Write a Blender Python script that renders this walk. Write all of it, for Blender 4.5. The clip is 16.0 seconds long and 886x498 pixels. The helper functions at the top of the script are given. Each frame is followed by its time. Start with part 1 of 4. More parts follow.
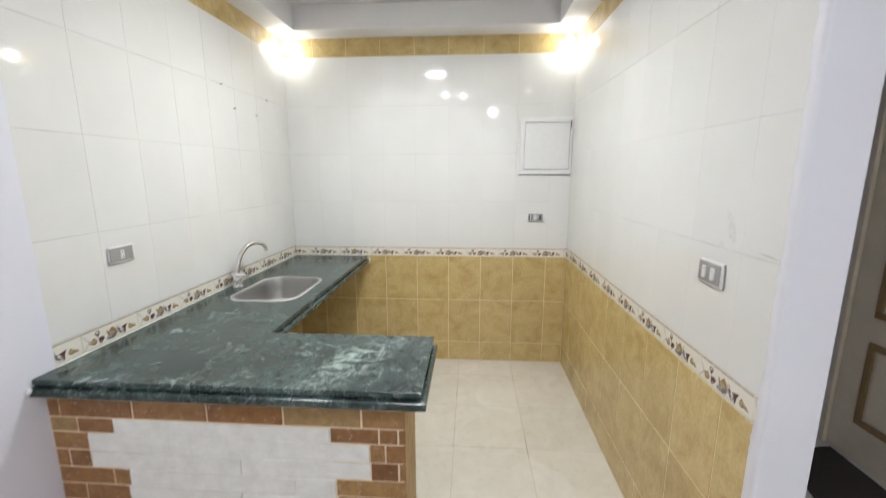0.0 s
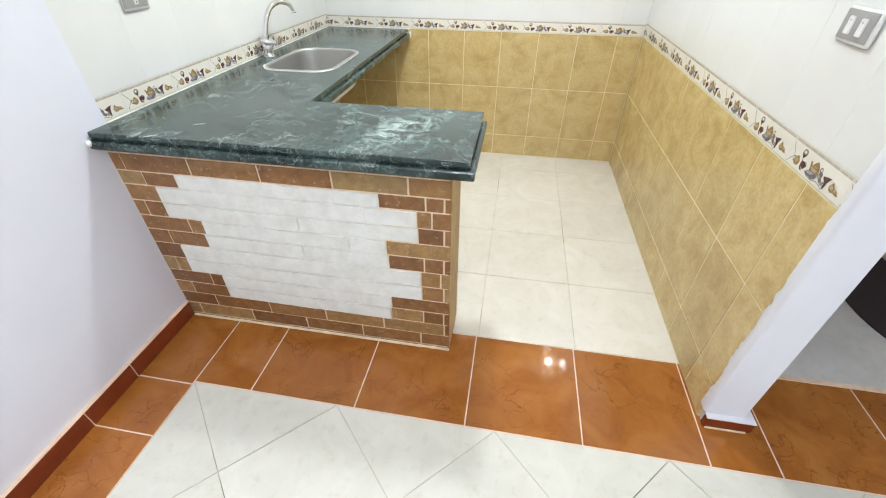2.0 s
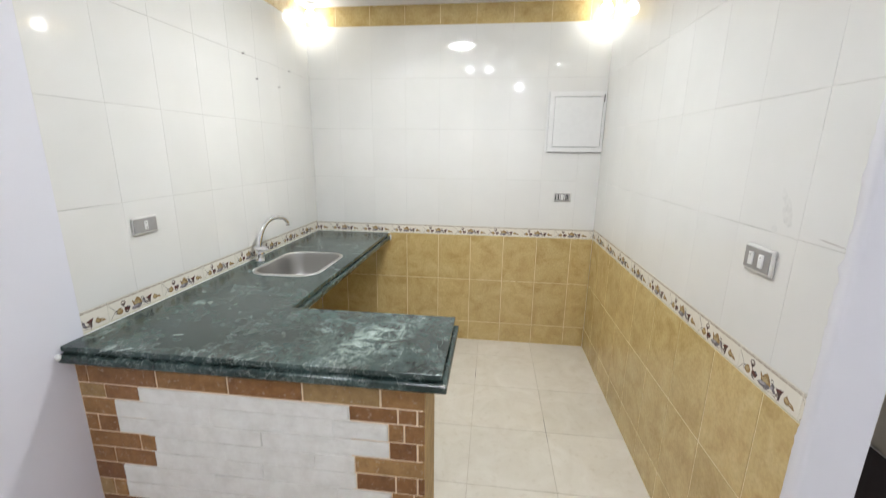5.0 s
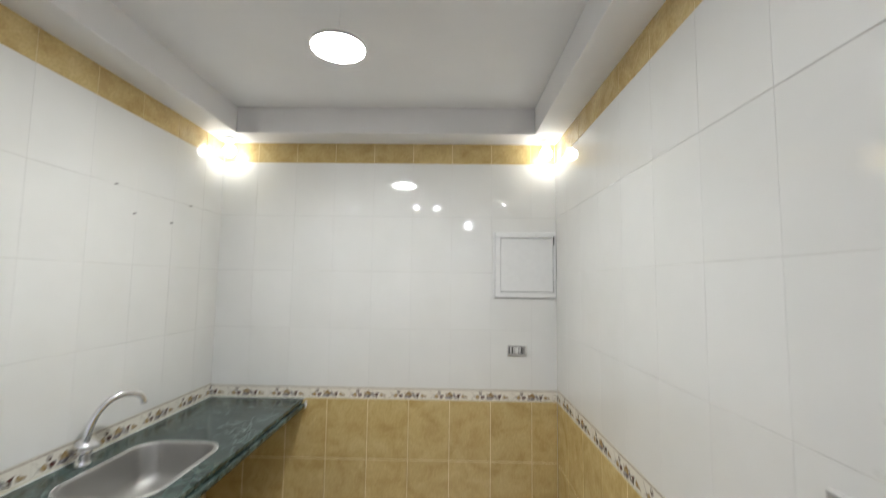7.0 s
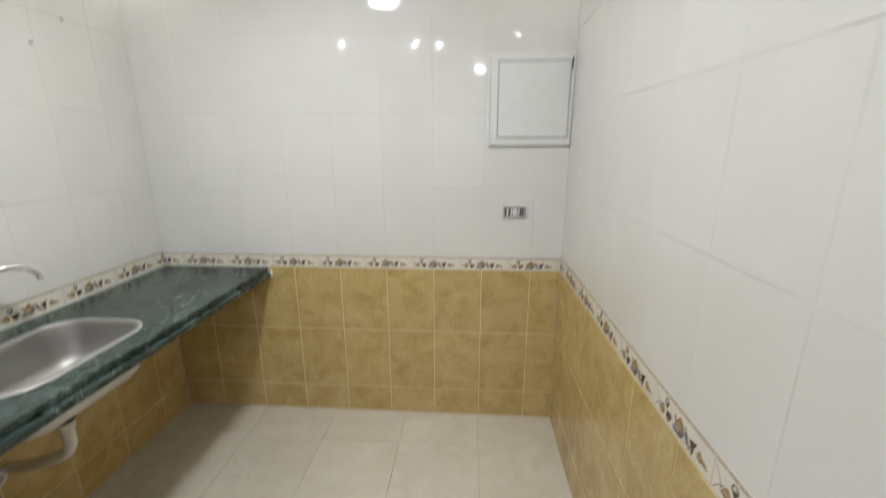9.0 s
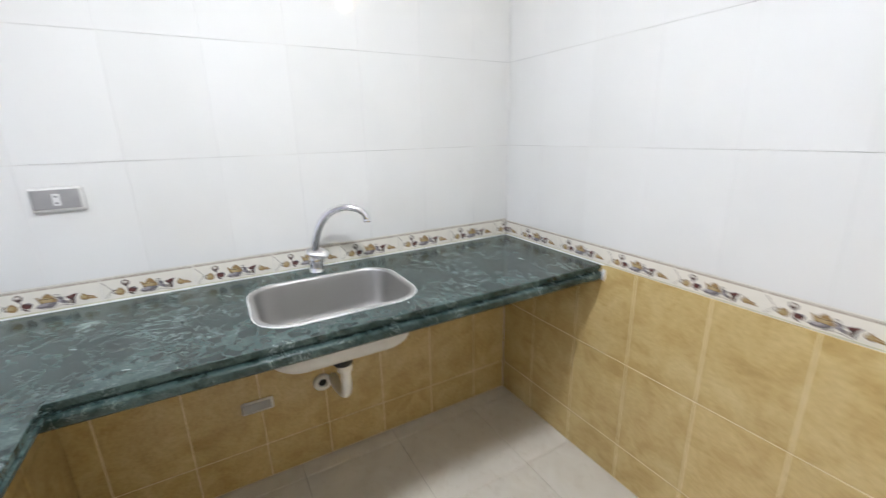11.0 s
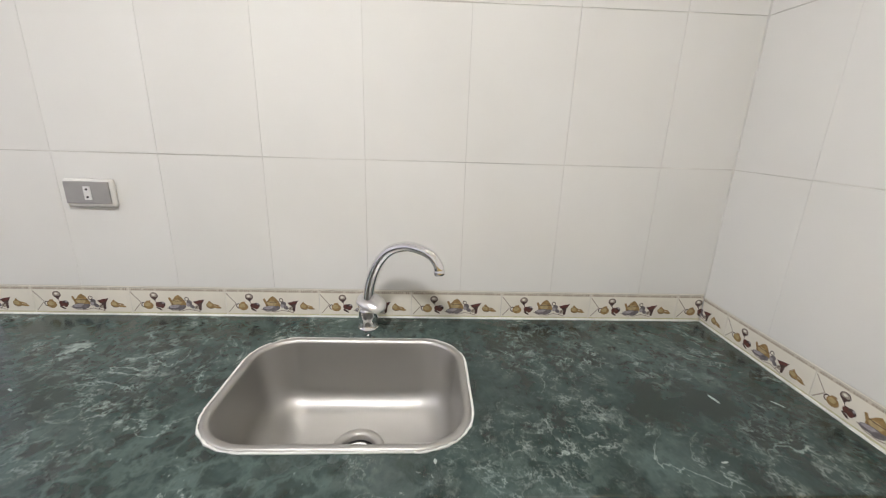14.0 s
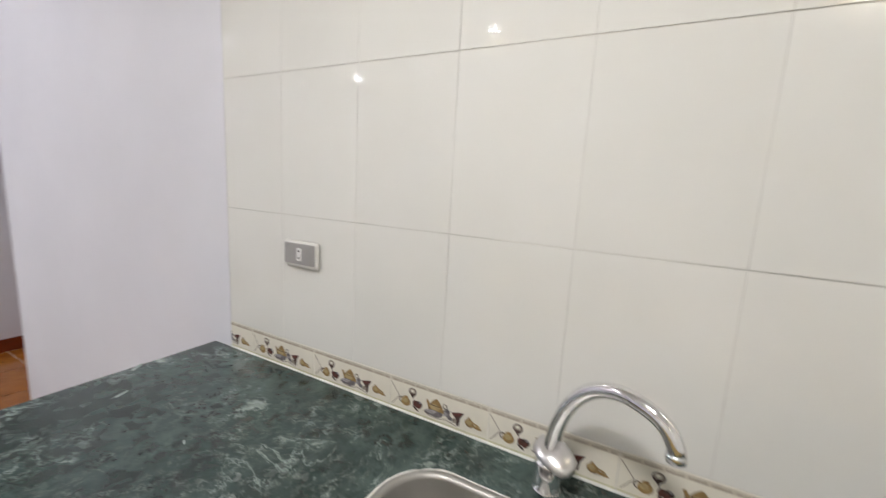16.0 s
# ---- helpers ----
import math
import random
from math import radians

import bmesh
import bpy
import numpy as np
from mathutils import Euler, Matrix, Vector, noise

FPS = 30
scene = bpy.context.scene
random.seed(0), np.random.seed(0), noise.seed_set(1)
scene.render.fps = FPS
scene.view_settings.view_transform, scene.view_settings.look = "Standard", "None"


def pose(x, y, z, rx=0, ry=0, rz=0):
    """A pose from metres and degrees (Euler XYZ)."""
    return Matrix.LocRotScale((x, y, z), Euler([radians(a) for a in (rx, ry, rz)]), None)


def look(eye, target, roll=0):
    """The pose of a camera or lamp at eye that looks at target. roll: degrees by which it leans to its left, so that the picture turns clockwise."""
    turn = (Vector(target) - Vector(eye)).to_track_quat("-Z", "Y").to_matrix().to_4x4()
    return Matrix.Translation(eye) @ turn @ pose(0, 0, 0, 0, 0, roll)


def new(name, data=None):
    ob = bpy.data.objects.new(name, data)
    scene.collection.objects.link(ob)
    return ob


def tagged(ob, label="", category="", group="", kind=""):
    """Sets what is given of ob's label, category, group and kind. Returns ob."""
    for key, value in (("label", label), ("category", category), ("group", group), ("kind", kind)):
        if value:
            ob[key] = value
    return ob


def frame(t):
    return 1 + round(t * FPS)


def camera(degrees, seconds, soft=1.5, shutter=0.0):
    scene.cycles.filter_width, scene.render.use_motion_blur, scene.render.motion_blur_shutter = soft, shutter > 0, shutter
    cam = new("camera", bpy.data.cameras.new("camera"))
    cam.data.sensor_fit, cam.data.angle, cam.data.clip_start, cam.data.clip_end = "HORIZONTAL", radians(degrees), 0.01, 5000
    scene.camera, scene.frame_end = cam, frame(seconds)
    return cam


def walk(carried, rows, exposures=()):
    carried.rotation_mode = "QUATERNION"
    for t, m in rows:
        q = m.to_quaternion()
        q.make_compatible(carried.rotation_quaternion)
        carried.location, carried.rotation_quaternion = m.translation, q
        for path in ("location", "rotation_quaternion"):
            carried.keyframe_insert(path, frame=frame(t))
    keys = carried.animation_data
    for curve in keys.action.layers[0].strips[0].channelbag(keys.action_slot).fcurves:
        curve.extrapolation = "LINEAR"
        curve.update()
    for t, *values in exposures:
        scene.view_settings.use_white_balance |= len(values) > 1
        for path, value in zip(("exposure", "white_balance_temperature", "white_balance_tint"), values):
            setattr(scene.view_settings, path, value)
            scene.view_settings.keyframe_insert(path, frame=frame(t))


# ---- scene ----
cam = camera(95.2, 16.0, soft=1.1, shutter=0.5)
PATH = [
    (0, (1.405, -3.137, 1.526), (1.272, -1.177, 1.155), -0.1),
    (0.5, (1.407, -3.129, 1.473), (1.204, -1.24, 0.848), -0.3),
    (1, (1.391, -3.13, 1.421), (1.154, -1.374, 0.494), 0.4),
    (1.5, (1.369, -3.12, 1.382), (1.126, -1.519, 0.208), 1.1),
    (2, (1.365, -3.093, 1.384), (1.101, -1.532, 0.162), 0.3),
    (2.5, (1.361, -3.087, 1.399), (1.099, -1.462, 0.263), 0.6),
    (3, (1.354, -3.096, 1.418), (1.11, -1.389, 0.405), 0.9),
    (3.2, (1.355, -3.095, 1.429), (1.117, -1.367, 0.451), 1.0),
    (5.5, (1.419, -3.07, 1.551), (1.182, -1.104, 1.272), 0.7),
    (6, (1.512, -2.921, 1.588), (1.241, -0.942, 1.488), 1.2),
    (6.5, (1.559, -2.783, 1.59), (1.356, -0.794, 1.581), 0.7),
    (7, (1.484, -2.563, 1.604), (1.447, -0.57, 1.766), 0.8),
    (7.5, (1.444, -2.5, 1.657), (1.501, -0.55, 2.096), 0.2),
    (8, (1.514, -2.389, 1.653), (1.565, -0.425, 2.028), -1.3),
    (8.5, (1.637, -2.203, 1.566), (1.623, -0.204, 1.611), -0.7),
    (9, (1.677, -2.039, 1.522), (1.547, -0.108, 1.016), -0.1),
    (9.5, (1.714, -1.797, 1.387), (1.37, 0.013, 0.611), 2.5),
    (10, (1.641, -1.567, 1.359), (0.895, 0.124, 0.595), 1.8),
    (10.2, (1.644, -1.487, 1.352), (0.653, 0.095, 0.633), 0.7),
    (12.3, (1.285, -0.955, 1.393), (-0.651, -0.804, 0.914), 1.5),
    (12.5, (1.247, -0.906, 1.382), (-0.688, -0.794, 0.887), 2.3),
    (13, (1.152, -0.749, 1.403), (-0.779, -0.767, 0.882), 1.4),
    (13.5, (1.129, -0.716, 1.391), (-0.807, -0.786, 0.894), 0.3),
    (14, (1.041, -0.798, 1.384), (-0.876, -0.712, 0.818), 1.8),
    (14.5, (1.005, -0.751, 1.391), (-0.925, -0.781, 0.865), 2.1),
    (15, (0.942, -0.726, 1.37), (-0.984, -0.874, 0.851), 1.4),
    (15.5, (0.809, -0.784, 1.371), (-1.068, -1.358, 0.987), 2.7),
    (16, (0.739, -0.817, 1.411), (-0.995, -1.76, 1.087), 3.1),
]
walk(cam, [(t, look(eye, target, roll)) for t, eye, target, roll in PATH],
     [(0, 0.0, 6500, 10), (0.5, 0.08, 6500, 10), (1.5, 0.49, 6300, 7), (2.5, 0.54, 6300, 7), (3.2, 0.4, 6400, 9), (5.3, -0.05, 6500, 10), (6.5, -0.31, 6550, 10), (7.0, -0.39, 6550, 9),
      (7.5, -0.48, 6550, 8), (8.5, -0.6, 6600, 8), (9.0, -0.33, 6650, 9), (9.5, 0.12, 6450, 11), (10.2, 0.27, 6000, 14), (12.3, -0.03, 6500, 11), (13.5, -0.07, 6750, 14), (16, -0.24, 6850, 13)])

# ---- world and exposure ----
world = bpy.data.worlds.new("world")
scene.world = world
world.use_nodes = True
world.node_tree.nodes["Background"].inputs[0].default_value = (0.6, 0.7, 0.9, 1)
world.node_tree.nodes["Background"].inputs[1].default_value = 0.02

CEIL_LAMP, CORNER_LAMP, SPOT_LAMP, ROOM_LAMP = 245.0, 36.0, 620.0, 2850.0

# ---- sizes of the kitchen, metres ----
W = 2.15            # between the side walls
TOP = 0.873         # worktop surface
B0 = 0.876          # foot of the decorative border
B1 = {"left": 0.956, "back": 0.947, "right": 0.957}   # its top
BAND0, SOFFIT, CEIL = 2.364, 2.495, 2.655
TILE_END = -1.948   # end of the tiling on the sink wall
JAMB = -2.165       # end of the partition
COL = 0.2528        # wall tile pitch
ROW = 0.355
FT = 0.4135         # floor tile pitch


# ---- materials ----
class Nodes:
    def __init__(self, name):
        self.m = bpy.data.materials.new(name)
        self.m.use_nodes = True
        self.t = self.m.node_tree
        self.b = self.t.nodes["Principled BSDF"]
        self.co = self.t.nodes.new("ShaderNodeTexCoord")

    def n(self, kind, **props):
        node = self.t.nodes.new(kind)
        for key, value in props.items():
            setattr(node, key, value)
        return node

    def link(self, a, b):
        self.t.links.new(a, b)

    def world_vec(self, scale=(1, 1, 1)):
        geo = self.n("ShaderNodeNewGeometry")
        mp = self.n("ShaderNodeMapping")
        mp.inputs["Scale"].default_value = scale
        self.link(geo.outputs["Position"], mp.inputs["Vector"])
        return mp.outputs["Vector"]

    def noise(self, vec, scale, detail=4, rough=0.55, distort=0.0):
        node = self.n("ShaderNodeTexNoise")
        node.inputs["Scale"].default_value = scale
        node.inputs["Detail"].default_value = detail
        node.inputs["Roughness"].default_value = rough
        node.inputs["Distortion"].default_value = distort
        self.link(vec, node.inputs["Vector"])
        return node.outputs["Fac"]

    def ramp(self, fac, stops):
        node = self.n("ShaderNodeValToRGB")
        els = node.color_ramp.elements
        while len(els) < len(stops):
            els.new(0.5)
        for el, (pos, col) in zip(els, stops):
            el.position = pos
            el.color = (*col, 1) if len(col) == 3 else col
        self.link(fac, node.inputs["Fac"])
        return node.outputs["Color"]

    def mix(self, fac, a, b, blend="MIX"):
        node = self.n("ShaderNodeMix", data_type="RGBA", blend_type=blend)
        for sock, value in ((node.inputs["Factor"], fac), (node.inputs["A"], a), (node.inputs["B"], b)):
            if isinstance(value, (int, float)):
                sock.default_value = value
            elif isinstance(value, tuple):
                sock.default_value = (*value, 1)
            else:
                self.link(value, sock)
        return node.outputs["Result"]

    def random(self):
        return self.n("ShaderNodeObjectInfo").outputs["Random"]

    def bump(self, height, strength, dist=0.002):
        node = self.n("ShaderNodeBump")
        node.inputs["Strength"].default_value = strength
        node.inputs["Distance"].default_value = dist
        self.link(height, node.inputs["Height"])
        self.link(node.outputs["Normal"], self.b.inputs["Normal"])

    def done(self, colour, rough=0.5, metal=0.0, spec=0.5, coat=0.0):
        for sock, value in ((self.b.inputs["Base Color"], colour), (self.b.inputs["Roughness"], rough)):
            if isinstance(value, tuple):
                sock.default_value = (*value, 1)
            elif isinstance(value, (int, float)):
                sock.default_value = value
            else:
                self.link(value, sock)
        self.b.inputs["Metallic"].default_value = metal
        self.b.inputs["Specular IOR Level"].default_value = spec
        self.b.inputs["Coat Weight"].default_value = coat
        self.b.inputs["Coat Roughness"].default_value = 0.05
        return self.m


def plain(name, colour, rough=0.5, metal=0.0, vary=0.06, scale=30.0, bump=0.0):
    k = Nodes(name)
    v = k.world_vec()
    f = k.noise(v, scale)
    lo = tuple(max(0, c * (1 - vary)) for c in colour)
    hi = tuple(min(1, c * (1 + vary)) for c in colour)
    if bump:
        k.bump(k.noise(v, scale * 4, 6), bump)
    return k.done(k.ramp(f, [(0.3, lo), (0.7, hi)]), rough, metal)


def glow(name, colour, strength):
    k = Nodes(name)
    k.b.inputs["Emission Color"].default_value = (*colour, 1)
    k.b.inputs["Emission Strength"].default_value = strength
    return k.done((0.8, 0.8, 0.8), 0.4)


def white_tile_mat():
    k = Nodes("white_glazed_tile")
    v = k.world_vec()
    r = k.random()
    base = k.ramp(r, [(0.0, (0.752, 0.742, 0.712)), (1.0, (0.770, 0.761, 0.732))])
    cloud = k.ramp(k.noise(v, 3.5, 3), [(0.3, (0.955, 0.955, 0.95)), (0.7, (1, 1, 1))])
    c = k.mix(1.0, base, cloud, "MULTIPLY")
    fleck = k.ramp(k.noise(v, 160, 2, 0.6), [(0.74, (1, 1, 1)), (0.79, (0.86, 0.84, 0.8))])
    c = k.mix(0.6, c, fleck, "MULTIPLY")
    k.bump(k.noise(v, 5.0, 2), 0.10, 0.004)
    rg = k.ramp(k.noise(v, 7, 4), [(0.3, (0.035, 0.035, 0.035)), (0.75, (0.085, 0.085, 0.085))])
    return k.done(c, rg, 0, 0.5)


def mustard_mat():
    k = Nodes("mustard_glazed_tile")
    v = k.world_vec()
    r = k.random()
    big = k.noise(v, 9, 5, 0.6, 0.6)
    c = k.ramp(big, [(0.30, (0.51, 0.360, 0.140)), (0.5, (0.615, 0.458, 0.203)), (0.72, (0.695, 0.545, 0.272))])
    c = k.mix(1.0, c, k.ramp(r, [(0, (0.90, 0.90, 0.88)), (1, (1, 1, 1))]), "MULTIPLY")
    spk = k.ramp(k.noise(v, 75, 5, 0.7), [(0.35, (0.82, 0.80, 0.72)), (0.6, (1, 1, 1))])
    c = k.mix(0.8, c, spk, "MULTIPLY")
    k.bump(k.noise(v, 60, 4), 0.12, 0.001)
    return k.done(c, k.ramp(k.noise(v, 18, 4), [(0.3, (0.13, 0.13, 0.13)), (0.75, (0.24, 0.24, 0.24))]), 0, 0.5)


def orange_mat():
    k = Nodes("terracotta_glazed_tile")
    v = k.world_vec()
    r = k.random()
    c = k.ramp(k.noise(v, 6, 5, 0.6, 0.8), [(0.3, (0.275, 0.086, 0.016)), (0.52, (0.36, 0.128, 0.024)), (0.75, (0.43, 0.175, 0.038))])
    c = k.mix(1.0, c, k.ramp(r, [(0, (0.86, 0.84, 0.84)), (1, (1, 1, 1))]), "MULTIPLY")
    vein = k.n("ShaderNodeTexVoronoi", feature="DISTANCE_TO_EDGE")
    wob = k.n("ShaderNodeVectorMath", operation="MULTIPLY_ADD")
    nz = k.n("ShaderNodeTexNoise")
    nz.inputs["Scale"].default_value = 9
    nz.inputs["Detail"].default_value = 5
    k.link(v, nz.inputs["Vector"])
    k.link(nz.outputs["Color"], wob.inputs[0])
    wob.inputs[1].default_value = (0.22, 0.22, 0.22)
    k.link(v, wob.inputs[2])
    k.link(wob.outputs["Vector"], vein.inputs["Vector"])
    vein.inputs["Scale"].default_value = 7.5
    line = k.ramp(vein.outputs["Distance"], [(0.0, (0.60, 0.55, 0.5)), (0.022, (1, 1, 1))])
    mask = k.ramp(k.noise(v, 5.1, 4), [(0.42, (0, 0, 0)), (0.60, (1, 1, 1))])
    c = k.mix(mask, c, k.mix(1.0, c, line, "MULTIPLY"))
    rg = k.ramp(k.noise(v, 14, 4), [(0.3, (0.03, 0.03, 0.03)), (0.8, (0.075, 0.075, 0.075))])
    return k.done(c, rg, 0, 0.5)


def cream_floor_mat(name, a, b, rough):
    k = Nodes(name)
    v = k.world_vec()
    c = k.ramp(k.noise(v, 4.5, 6, 0.6, 1.2), [(0.3, a), (0.68, b)])
    c = k.mix(1.0, c, k.ramp(k.random(), [(0, (0.94, 0.94, 0.93)), (1, (1, 1, 1))]), "MULTIPLY")
    stain = k.ramp(k.noise(v, 23, 6, 0.7), [(0.28, (0.86, 0.83, 0.78)), (0.46, (1, 1, 1))])
    c = k.mix(0.7, c, stain, "MULTIPLY")
    return k.done(c, rough, 0, 0.45)


def marble_mat():
    k = Nodes("green_marble")
    v = k.world_vec()
    base = k.ramp(k.noise(v, 13, 8, 0.66, 0.4), [(0.32, (0.006, 0.012, 0.010)), (0.46, (0.012, 0.025, 0.021)), (0.60, (0.024, 0.045, 0.040)), (0.76, (0.050, 0.082, 0.077))])
    gate = k.ramp(k.noise(v, 4.6, 5, 0.62), [(0.44, (0, 0, 0)), (0.62, (1, 1, 1))])
    cloud = k.ramp(k.noise(v, 3.4, 4, 0.6), [(0.44, (0, 0, 0)), (0.66, (1, 1, 1))])
    grain = k.ramp(k.noise(v, 24, 8, 0.7, 0.5), [(0.40, (0, 0, 0)), (0.66, (1, 1, 1))])
    c = k.mix(k.mix(1.0, cloud, grain, "MULTIPLY"), base, (0.066, 0.100, 0.095))
    # a broken net of fine pale veins
    wob = k.n("ShaderNodeVectorMath", operation="MULTIPLY_ADD")
    nz = k.n("ShaderNodeTexNoise")
    nz.inputs["Scale"].default_value = 26
    nz.inputs["Detail"].default_value = 6
    nz.inputs["Roughness"].default_value = 0.65
    k.link(v, nz.inputs["Vector"])
    k.link(nz.outputs["Color"], wob.inputs[0])
    wob.inputs[1].default_value = (0.13, 0.13, 0.0)
    k.link(v, wob.inputs[2])
    # dark rounded cells in a paler matrix, in patches
    cell = k.n("ShaderNodeTexVoronoi", feature="DISTANCE_TO_EDGE")
    cell.inputs["Scale"].default_value = 21.0
    k.link(wob.outputs["Vector"], cell.inputs["Vector"])
    matrix = k.ramp(cell.outputs["Distance"], [(0.02, (0.75, 0.75, 0.75)), (0.26, (0, 0, 0))])
    patchy = k.ramp(k.noise(v, 3.9, 5, 0.6, 0.5), [(0.46, (0, 0, 0)), (0.64, (1, 1, 1))])
    c = k.mix(k.mix(1.0, matrix, patchy, "MULTIPLY"), c, (0.070, 0.110, 0.101))
    for scale, width, light in ((11.0, 0.040, (0.30, 0.36, 0.335)), (24.0, 0.062, (0.25, 0.30, 0.28)), (42.0, 0.085, (0.17, 0.215, 0.20))):
        vo = k.n("ShaderNodeTexVoronoi", feature="DISTANCE_TO_EDGE")
        vo.inputs["Scale"].default_value = scale
        k.link(wob.outputs["Vector"], vo.inputs["Vector"])
        vein = k.ramp(vo.outputs["Distance"], [(0.0, (1, 1, 1)), (width, (0, 0, 0))])
        brk = k.ramp(k.noise(v, scale * 0.9, 5, 0.65), [(0.49, (0, 0, 0)), (0.60, (1, 1, 1))])
        c = k.mix(k.mix(1.0, k.mix(1.0, vein, brk, "MULTIPLY"), gate, "MULTIPLY"), c, light)
    long_n = k.noise(k.world_vec((1.0, 0.8, 1)), 3.2, 9, 0.66, 0.8)
    long_v = k.ramp(long_n, [(0.494, (0, 0, 0)), (0.5, (1, 1, 1)), (0.506, (0, 0, 0))])
    brk = k.ramp(k.noise(v, 6.7, 4), [(0.5, (0, 0, 0)), (0.6, (1, 1, 1))])
    c = k.mix(k.mix(1.0, long_v, brk, "MULTIPLY"), c, (0.25, 0.31, 0.29))
    fleck = k.ramp(k.noise(k.world_vec((1.0, 1.6, 1)), 62, 4, 0.6, 0.3), [(0.71, (0, 0, 0)), (0.75, (1, 1, 1))])
    c = k.mix(fleck, c, (0.25, 0.31, 0.29))
    # one large pale cloud in the stone near the free end of the peninsula
    geo = k.n("ShaderNodeNewGeometry")
    sub = k.n("ShaderNodeVectorMath", operation="SUBTRACT")
    k.link(geo.outputs["Position"], sub.inputs[0])
    sub.inputs[1].default_value = (1.005, -1.83, TOP)
    rot = k.n("ShaderNodeVectorRotate", rotation_type="Z_AXIS")
    rot.inputs["Angle"].default_value = radians(-62)
    k.link(sub.outputs[0], rot.inputs["Vector"])
    sc = k.n("ShaderNodeVectorMath", operation="MULTIPLY")
    k.link(rot.outputs[0], sc.inputs[0])
    sc.inputs[1].default_value = (3.7, 8.5, 1)
    ln = k.n("ShaderNodeVectorMath", operation="LENGTH")
    k.link(sc.outputs[0], ln.inputs[0])
    patch = k.ramp(ln.outputs["Value"], [(0.25, (1, 1, 1)), (1.0, (0, 0, 0))])
    torn = k.ramp(k.noise(v, 17, 7, 0.7, 1.2), [(0.44, (0, 0, 0)), (0.62, (1, 1, 1))])
    c = k.mix(k.mix(1.0, patch, torn, "MULTIPLY"), c, (0.38, 0.47, 0.43))
    dust = k.ramp(k.noise(v, 2.2, 5, 0.6), [(0.42, (0.17, 0.17, 0.17)), (0.72, (0.33, 0.33, 0.33))])
    return k.done(c, dust, 0, 0.5)


def brick_mat():
    k = Nodes("brown_brick_slip")
    v = k.world_vec()
    c = k.ramp(k.random(), [(0.0, (0.215, 0.092, 0.032)), (0.4, (0.31, 0.150, 0.052)), (0.75, (0.40, 0.222, 0.078)), (1.0, (0.37, 0.245, 0.105))])
    c = k.mix(1.0, c, k.ramp(k.noise(v, 22, 6, 0.65), [(0.3, (0.6, 0.55, 0.5)), (0.65, (1, 1, 1))]), "MULTIPLY")
    lime = k.ramp(k.noise(v, 48, 6, 0.7), [(0.57, (0, 0, 0)), (0.72, (0.55, 0.55, 0.55))])
    c = k.mix(lime, c, (0.62, 0.55, 0.46))
    k.bump(k.noise(v, 90, 5, 0.6), 0.5, 0.002)
    return k.done(c, 0.38, 0, 0.45)


def painted_brick_mat():
    k = Nodes("whitewashed_brick_slip")
    v = k.world_vec()
    c = k.ramp(k.noise(v, 14, 6, 0.65), [(0.3, (0.68, 0.665, 0.605)), (0.6, (0.79, 0.782, 0.728))])
    k.bump(k.noise(k.world_vec((1, 1, 2.2)), 22, 6, 0.6), 0.9, 0.007)
    return k.done(c, 0.6, 0, 0.35)


def plaster_mat(name, colour, rough=0.55):
    k = Nodes(name)
    v = k.world_vec()
    lo = tuple(c * 0.95 for c in colour)
    c = k.ramp(k.noise(v, 2.6, 5), [(0.3, lo), (0.7, colour)])
    k.bump(k.noise(v, 55, 5), 0.12, 0.002)
    return k.done(c, rough, 0, 0.35)


def steel_mat():
    k = Nodes("brushed_steel")
    v = k.world_vec()
    rg = k.ramp(k.noise(v, 9, 3), [(0.3, (0.40, 0.40, 0.40)), (0.7, (0.50, 0.50, 0.50))])
    return k.done((0.46, 0.45, 0.43), rg, 1.0)


def floor_grout_mat():
    k = Nodes("floor_grout")
    c = k.ramp(k.noise(k.world_vec(), 2.4, 3), [(0.36, (0.13, 0.11, 0.085)), (0.43, (0.55, 0.49, 0.40))])
    return k.done(c, 0.85)


M_WHITE, M_MUST, M_ORANGE = white_tile_mat(), mustard_mat(), orange_mat()
M_KFLOOR = cream_floor_mat("cream_kitchen_floor_tile", (0.655, 0.605, 0.515), (0.735, 0.695, 0.615), 0.2)
M_RFLOOR = cream_floor_mat("pale_cream_floor_tile", (0.61, 0.585, 0.505), (0.70, 0.675, 0.595), 0.16)
M_LANDING = cream_floor_mat("grey_landing_marble", (0.56, 0.54, 0.50), (0.66, 0.64, 0.60), 0.3)
M_MARBLE, M_BRICK, M_PBRICK = marble_mat(), brick_mat(), painted_brick_mat()
M_LILAC = plaster_mat("lilac_white_paint", (0.745, 0.74, 0.795))
M_JAMB = plaster_mat("white_wall_paint", (0.75, 0.74, 0.77), 0.5)
M_CEIL = plaster_mat("matt_ceiling_paint", (0.84, 0.83, 0.83), 0.7)
M_STEEL = steel_mat()
M_CHROME = plain("chrome", (0.82, 0.82, 0.83), 0.09, 1.0, 0.02)
M_DULL = plain("dull_chrome", (0.72, 0.71, 0.71), 0.28, 1.0, 0.06, 60)
M_GROUT_W = plain("grey_grout", (0.62, 0.60, 0.565), 0.8, vary=0.30, scale=4)
M_GROUT_Y = plain("pale_yellow_grout", (0.74, 0.62, 0.36), 0.7, vary=0.08)
M_GROUT_O = plain("pink_sand_grout", (0.74, 0.55, 0.40), 0.75, vary=0.1)
M_GROUT_F = floor_grout_mat()
M_MORTAR = plain("sandy_mortar", (0.76, 0.61, 0.43), 0.85, vary=0.12, bump=0.5)
